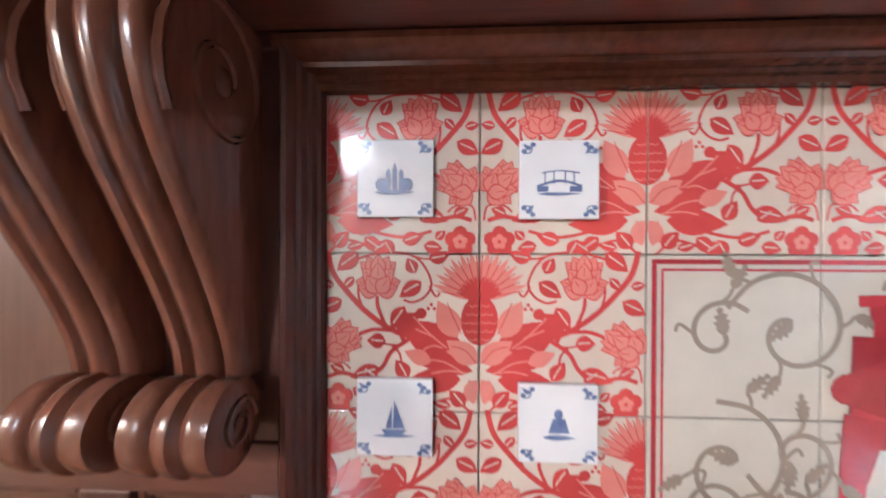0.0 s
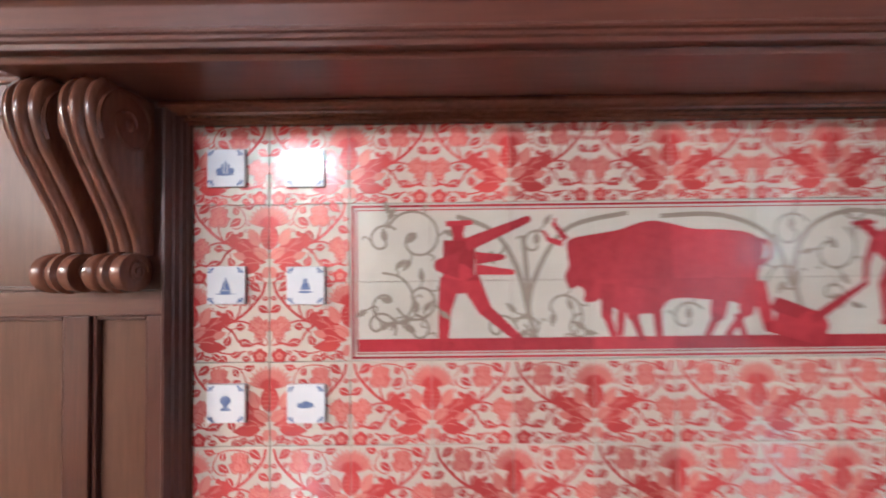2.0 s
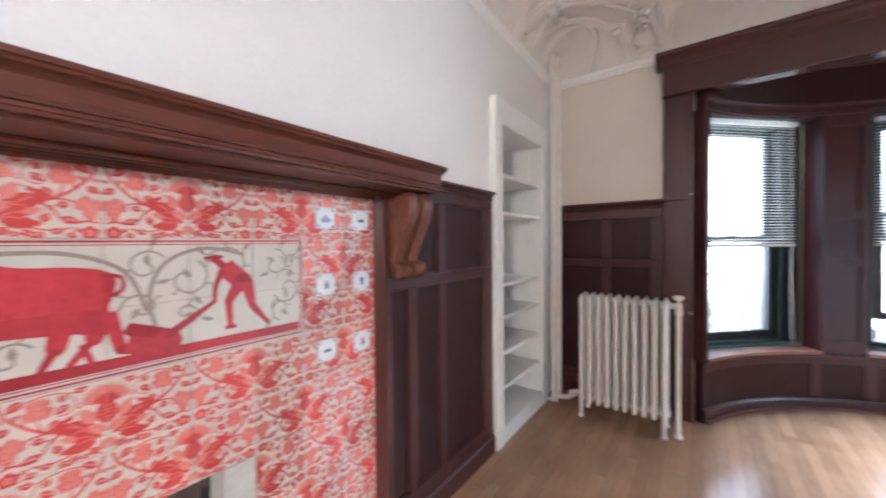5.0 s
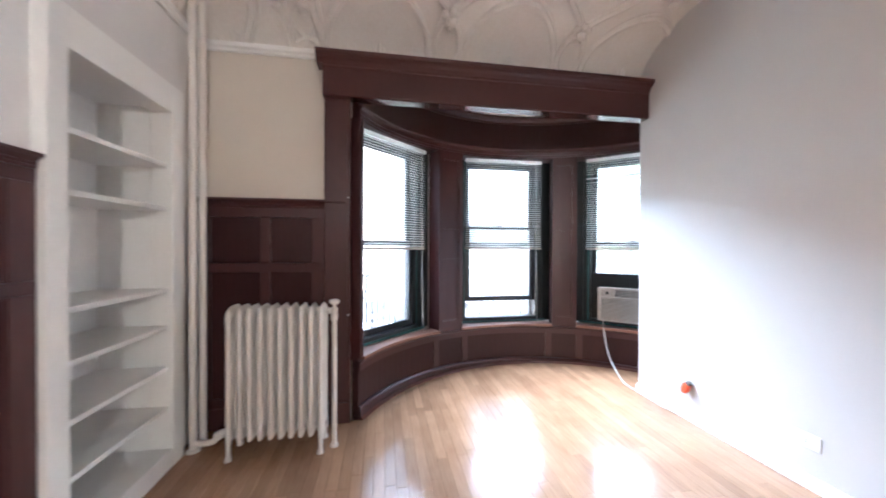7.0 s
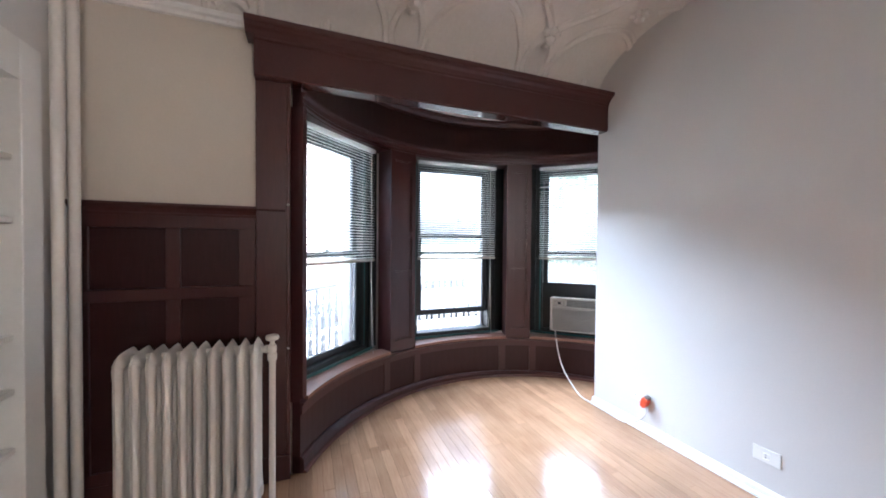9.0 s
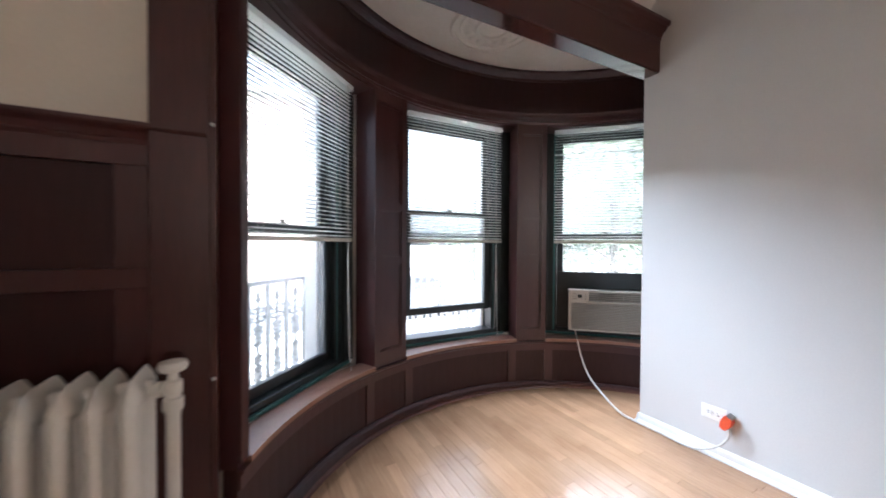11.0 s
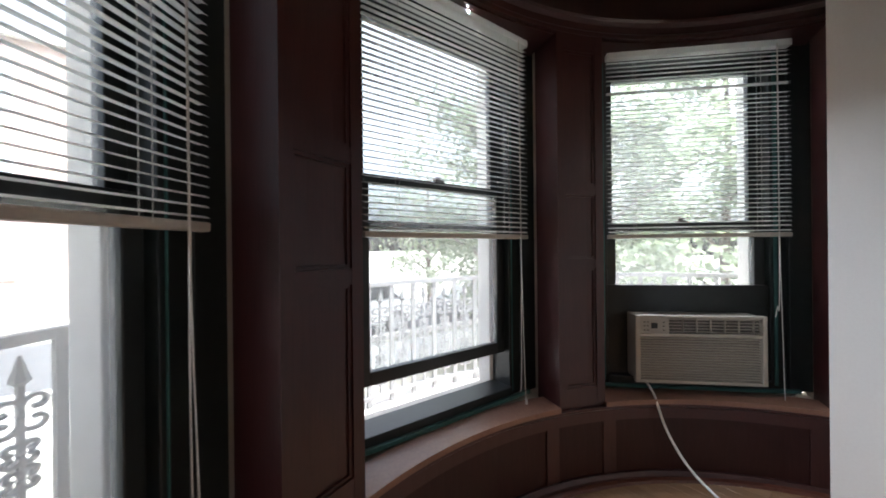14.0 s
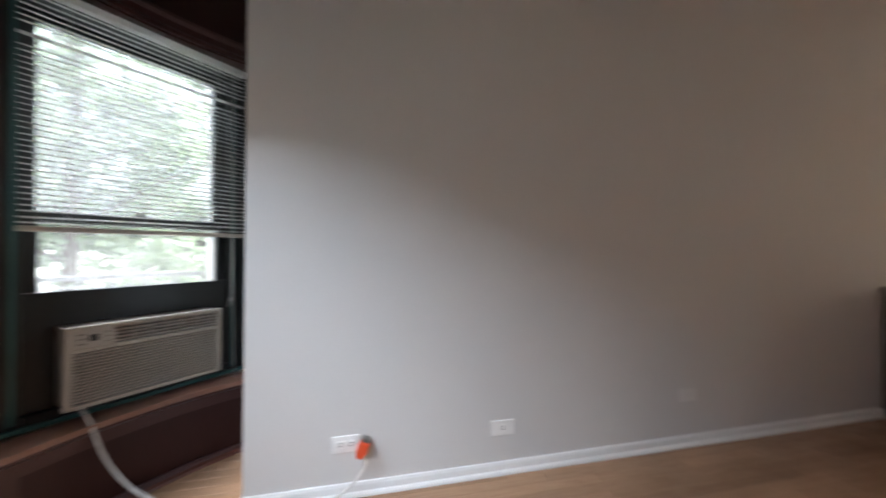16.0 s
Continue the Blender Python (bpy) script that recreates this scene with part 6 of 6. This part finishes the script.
for z, h in ((ZT, 0.028), (ZB + 0.04, 0.02)):
    rows, b = [], bmesh.new()
    for d in range(-80, 81, 2):
        rows.append([b.verts.new(balc(BRAD + o, d, zz)) for o, zz in ((-0.018, z - h), (0.018, z - h), (0.018, z), (-0.018, z))])
    for a, c in zip(rows, rows[1:]):
        for k in range(4):
            b.faces.new((a[k], c[k], c[(k + 1) % 4], a[(k + 1) % 4]))
    b.faces.new(rows[0])
    b.faces.new(rows[-1][::-1])
    bmesh.ops.recalc_face_normals(b, faces=b.faces[:])
    part("top_rail" if z > 0.5 else "bottom_rail", b, IRON, railing)
post = one_box(-0.008, -0.014, ZB - 0.03, 0.008, 0.014, ZT - 0.027)
post_me = bpy.data.meshes.new("post")
post.to_mesh(post_me)
post.free()
post_me.materials.append(IRON)
b = bmesh.new()
box(b, -0.006, -0.007, ZB + 0.05, 0.006, 0.007, ZT - 0.13)
lathe(b, [(0.004, 0), (0.021, 0.016), (0.003, 0.080)], (0, 0, ZT - 0.135), 6)
lathe(b, [(0.004, 0), (0.010, 0.004), (0.004, 0.010)], (0, 0, ZT - 0.16), 6)
for zc, r in ((ZT - 0.205, 0.046), (ZT - 0.300, 0.027), (ZT - 0.365, 0.027), (ZT - 0.475, 0.025), (ZT - 0.540, 0.027), (ZT - 0.605, 0.030)):
    for s in (-1, 1):
        for flip in (-1, 1):
            pts = [(0, s * (0.004 + r * 0.62 + r * 0.66 * (1 - 0.6 * i / 10) * math.cos(math.pi * 0.9 - i * 0.5)), zc + flip * (r * 0.5 + r * 0.5 * (1 - 0.6 * i / 10) * math.sin(math.pi * 0.9 - i * 0.5))) for i in range(11)]
            tube(b, pts, 0.0078, 4)
    lathe(b, [(0.005, 0), (0.013, 0.008), (0.005, 0.016)], (0, 0, zc - 0.008), 6)
lathe(b, [(0.003, 0), (0.013, 0.012), (0.003, 0.024)], (0, 0, ZB + 0.035), 6)
sp_me = bpy.data.meshes.new("baluster")
b.to_mesh(sp_me)
b.free()
sp_me.materials.append(IRON)
STEPD = math.degrees(0.165 / BRAD)
for k in range(-17, 18):
    for me, off in ((post_me, 0.0), (sp_me, 0.5)):
        d = (k + off) * STEPD
        o = new("post" if off == 0 else "baluster", me)
        o.parent = railing
        o.matrix_basis = Matrix.Translation(balc(BRAD, d, 0) - BASE[railing]) @ Matrix.Rotation(radians(d), 4, "Z")


def tree(x, y, h, spread, seed, leaves, low=0.25):
    rt = random.Random(seed)
    ob = thing("street_tree", "leafy green street tree with a slender grey trunk", "tree", (x, y, -1.22), "trees outside")
    b = bmesh.new()
    tips = []
    base = Vector((x, y, -1.24))
    trunk = smooth_line([base, base + Vector((0.05, 0.05, h * 0.25)), base + Vector((-0.05, 0.1, h * 0.55)), base + Vector((0.1, 0, h * 0.9))], 5)
    tube(b, trunk, 0.13, 8, 0.03)
    for k in range(16):
        p = trunk[min(len(trunk) - 1, 3 + int(k * 0.75))]
        a = k * 2.4 + rt.uniform(-0.3, 0.3)
        L = spread * rt.uniform(0.6, 1.05)
        e = p + Vector((math.cos(a) * L, math.sin(a) * L, rt.uniform(0.1, 0.7) * L))
        line = smooth_line([p, (p + e) / 2 + Vector((0, 0, 0.15)), e], 4)
        tube(b, line, 0.045, 5, 0.008)
        for q in line[3:]:
            tips.append(q)
            for _ in range(2):
                t2 = q + Vector((rt.gauss(0, 0.35), rt.gauss(0, 0.35), rt.gauss(0.05, 0.25)))
                tube(b, [q, t2], 0.010, 4, 0.004)
                tips.append(t2)
    part("trunk", b, BARK, ob, "grey trunk with limbs", True)
    verts, faces = [], []
    for _ in range(leaves):
        c = rt.choice(tips) + Vector((rt.gauss(0, 0.22), rt.gauss(0, 0.22), rt.gauss(0, 0.18)))
        u = Vector((rt.gauss(0, 1), rt.gauss(0, 1), rt.gauss(0, 0.6))).normalized() * rt.uniform(0.05, 0.09)
        v = u.orthogonal().normalized() * u.length * 0.55
        n = len(verts)
        verts += [c - u, c + v, c + u, c - v]
        faces.append((n, n + 1, n + 2, n + 3))
    me = bpy.data.meshes.new("crown")
    me.from_pydata([v - BASE[ob] for v in verts], [], faces)
    me.materials.append(LEAF)
    o = new("crown", me)
    o.parent = ob
    return tagged(o, "crown of many small green leaves", kind="stuff")


tree(9.2, -7.4, 7.2, 1.9, 1, 5200)
tree(7.4, -8.0, 8.2, 2.1, 2, 11000)
tree(10.6, -9.8, 8.6, 2.3, 3, 8500)
tree(6.2, -11.6, 8.8, 2.4, 7, 9000)
tree(15.4, -9.6, 6.0, 2.0, 5, 3000)


def car(x, y, turn, paint, label):
    ob = thing("parked_car", label, "car", (x, y, -1.205), "cars in the street")
    M = Matrix.Translation((x, y, -1.205)) @ Matrix.Rotation(radians(turn), 4, "Z")
    side = [(-2.1, 0.28), (2.1, 0.28), (2.15, 0.62), (1.95, 0.78), (1.05, 0.90), (-1.85, 0.93), (-2.12, 0.80)]
    b = extrude(bmesh.new(), side, -0.86, 0.86, "y")
    bmesh.ops.bevel(b, geom=b.edges[:], offset=0.07, segments=2, affect="EDGES")
    part("body", place(b, M), paint, ob, "", True)
    b = extrude(bmesh.new(), [(-1.7, 0.88), (1.05, 0.88), (0.45, 1.38), (-1.15, 1.42)], -0.74, 0.74, "y")
    bmesh.ops.bevel(b, geom=b.edges[:], offset=0.06, segments=2, affect="EDGES")
    part("cabin", place(b, M), paint, ob, "", True)
    for s in (-0.747, 0.747):
        b = extrude(bmesh.new(), [(-1.45, 0.96), (0.78, 0.96), (0.38, 1.31), (-1.05, 1.34)], s - 0.006, s + 0.006, "y")
        part("side_window", place(b, M), DARKHOLE, ob, "dark side window")
    for wx in (-1.3, 1.3):
        for s in (-0.80, 0.80):
            b = tube(bmesh.new(), [(wx, s - 0.09, 0.32), (wx, s + 0.09, 0.32)], 0.32, 20)
            wh = part("wheel", place(b, M), TYRE, ob, "black tyre")
            part("rim", place(tube(bmesh.new(), [(wx, s - 0.095, 0.32), (wx, s + 0.095, 0.32)], 0.19, 14), M), CARPAINT, wh, "silver rim")


car(13.0, -10.6, 90, CARPAINT, "silver car parked along the street")
car(13.1, -5.0, 90, mat("white_car_paint", (0.7, 0.7, 0.7), 0.25, scale=3), "white car parked along the street")

house = thing("brick_building", "pale red brick apartment building across the street", "building", (24, 6, -1.22))
part("wall", one_box(22, -4, -1.22, 32, 22, 8.5), BRICK, house)
part("roof", one_box(21.8, -4.2, 8.5, 32.2, 22.2, 8.8, 0.05), CONC, house)
for fl in range(3):
    for k in range(8):
        y = -2.4 + k * 3.0
        z = 0.2 + fl * 2.9
        wd = part("window", one_box(21.93, y - 0.55, z, 22.01, y + 0.55, z + 1.6, 0.01), WHITE, house, "white framed window")
        part("pane", one_box(21.90, y - 0.47, z + 0.08, 21.935, y + 0.47, z + 1.52), FARGLASS, wd, "pane with sky reflection put into its grey")

# ---------------------------------------------------------------- floor: oak strips
bm = bmesh.new()
box(bm, -2.2, GREYY - 0.11, -0.12, 3.80, 0.30, -0.012)
arcbox(bm, 0.35, BAY_R + 0.06, -75, 75, -0.12, -0.0125, 30)
floor = structure("floor", bm, UNDER, "glossy oak strip floor", "floor")
rf = random.Random(11)
SWID = 0.0575
near, far = [], []
y = FACE - 0.02
while y > -3.86:
    yc = y - SWID / 2
    dy = yc - BAY.y
    xe = BAY.x + math.sqrt(max(0.0, (BAY_R + 0.03) ** 2 - dy * dy)) if abs(dy) < 1.40 else 3.79
    x = -2.19 if yc > GREYY else 3.80
    first_len = rf.uniform(0.15, 0.7)
    while x < xe - 0.02:
        L = min(first_len, xe - x)
        first_len = rf.uniform(0.35, 0.95)
        (near if x > 2.3 and yc < -0.75 else far).append((x, y, L))
        x += L
    y -= SWID


def strip_bm(b, x, y, L):
    e = 0.0011
    z0, z1 = -0.012, 0.0
    p = [(x + 0.0004, y - SWID + 0.0003), (x + L - 0.0004, y - SWID + 0.0003), (x + L - 0.0004, y - 0.0003), (x + 0.0004, y - 0.0003)]
    q = [(x + e, y - SWID + e), (x + L - e, y - SWID + e), (x + L - e, y - e), (x + e, y - e)]
    lo = [b.verts.new((u, v, z0)) for u, v in p]
    mid = [b.verts.new((u, v, z1 - 0.0008)) for u, v in p]
    hi = [b.verts.new((u, v, z1)) for u, v in q]
    for A, B in ((lo, mid), (mid, hi)):
        for k in range(4):
            b.faces.new((A[k], A[(k + 1) % 4], B[(k + 1) % 4], B[k]))
    b.faces.new(hi)
    for v in lo + mid + hi:
        v.co.z += rise(v.co.y)


if len(near) > 300:
    far += near[300:]
    near = near[:300]
for x, y, L in near:
    b = bmesh.new()
    strip_bm(b, x, y, L)
    part("plank", b, OAK, floor)
b = bmesh.new()
for x, y, L in far:
    strip_bm(b, x, y, L)
tagged(part("planks", b, OAK, floor), kind="stuff")
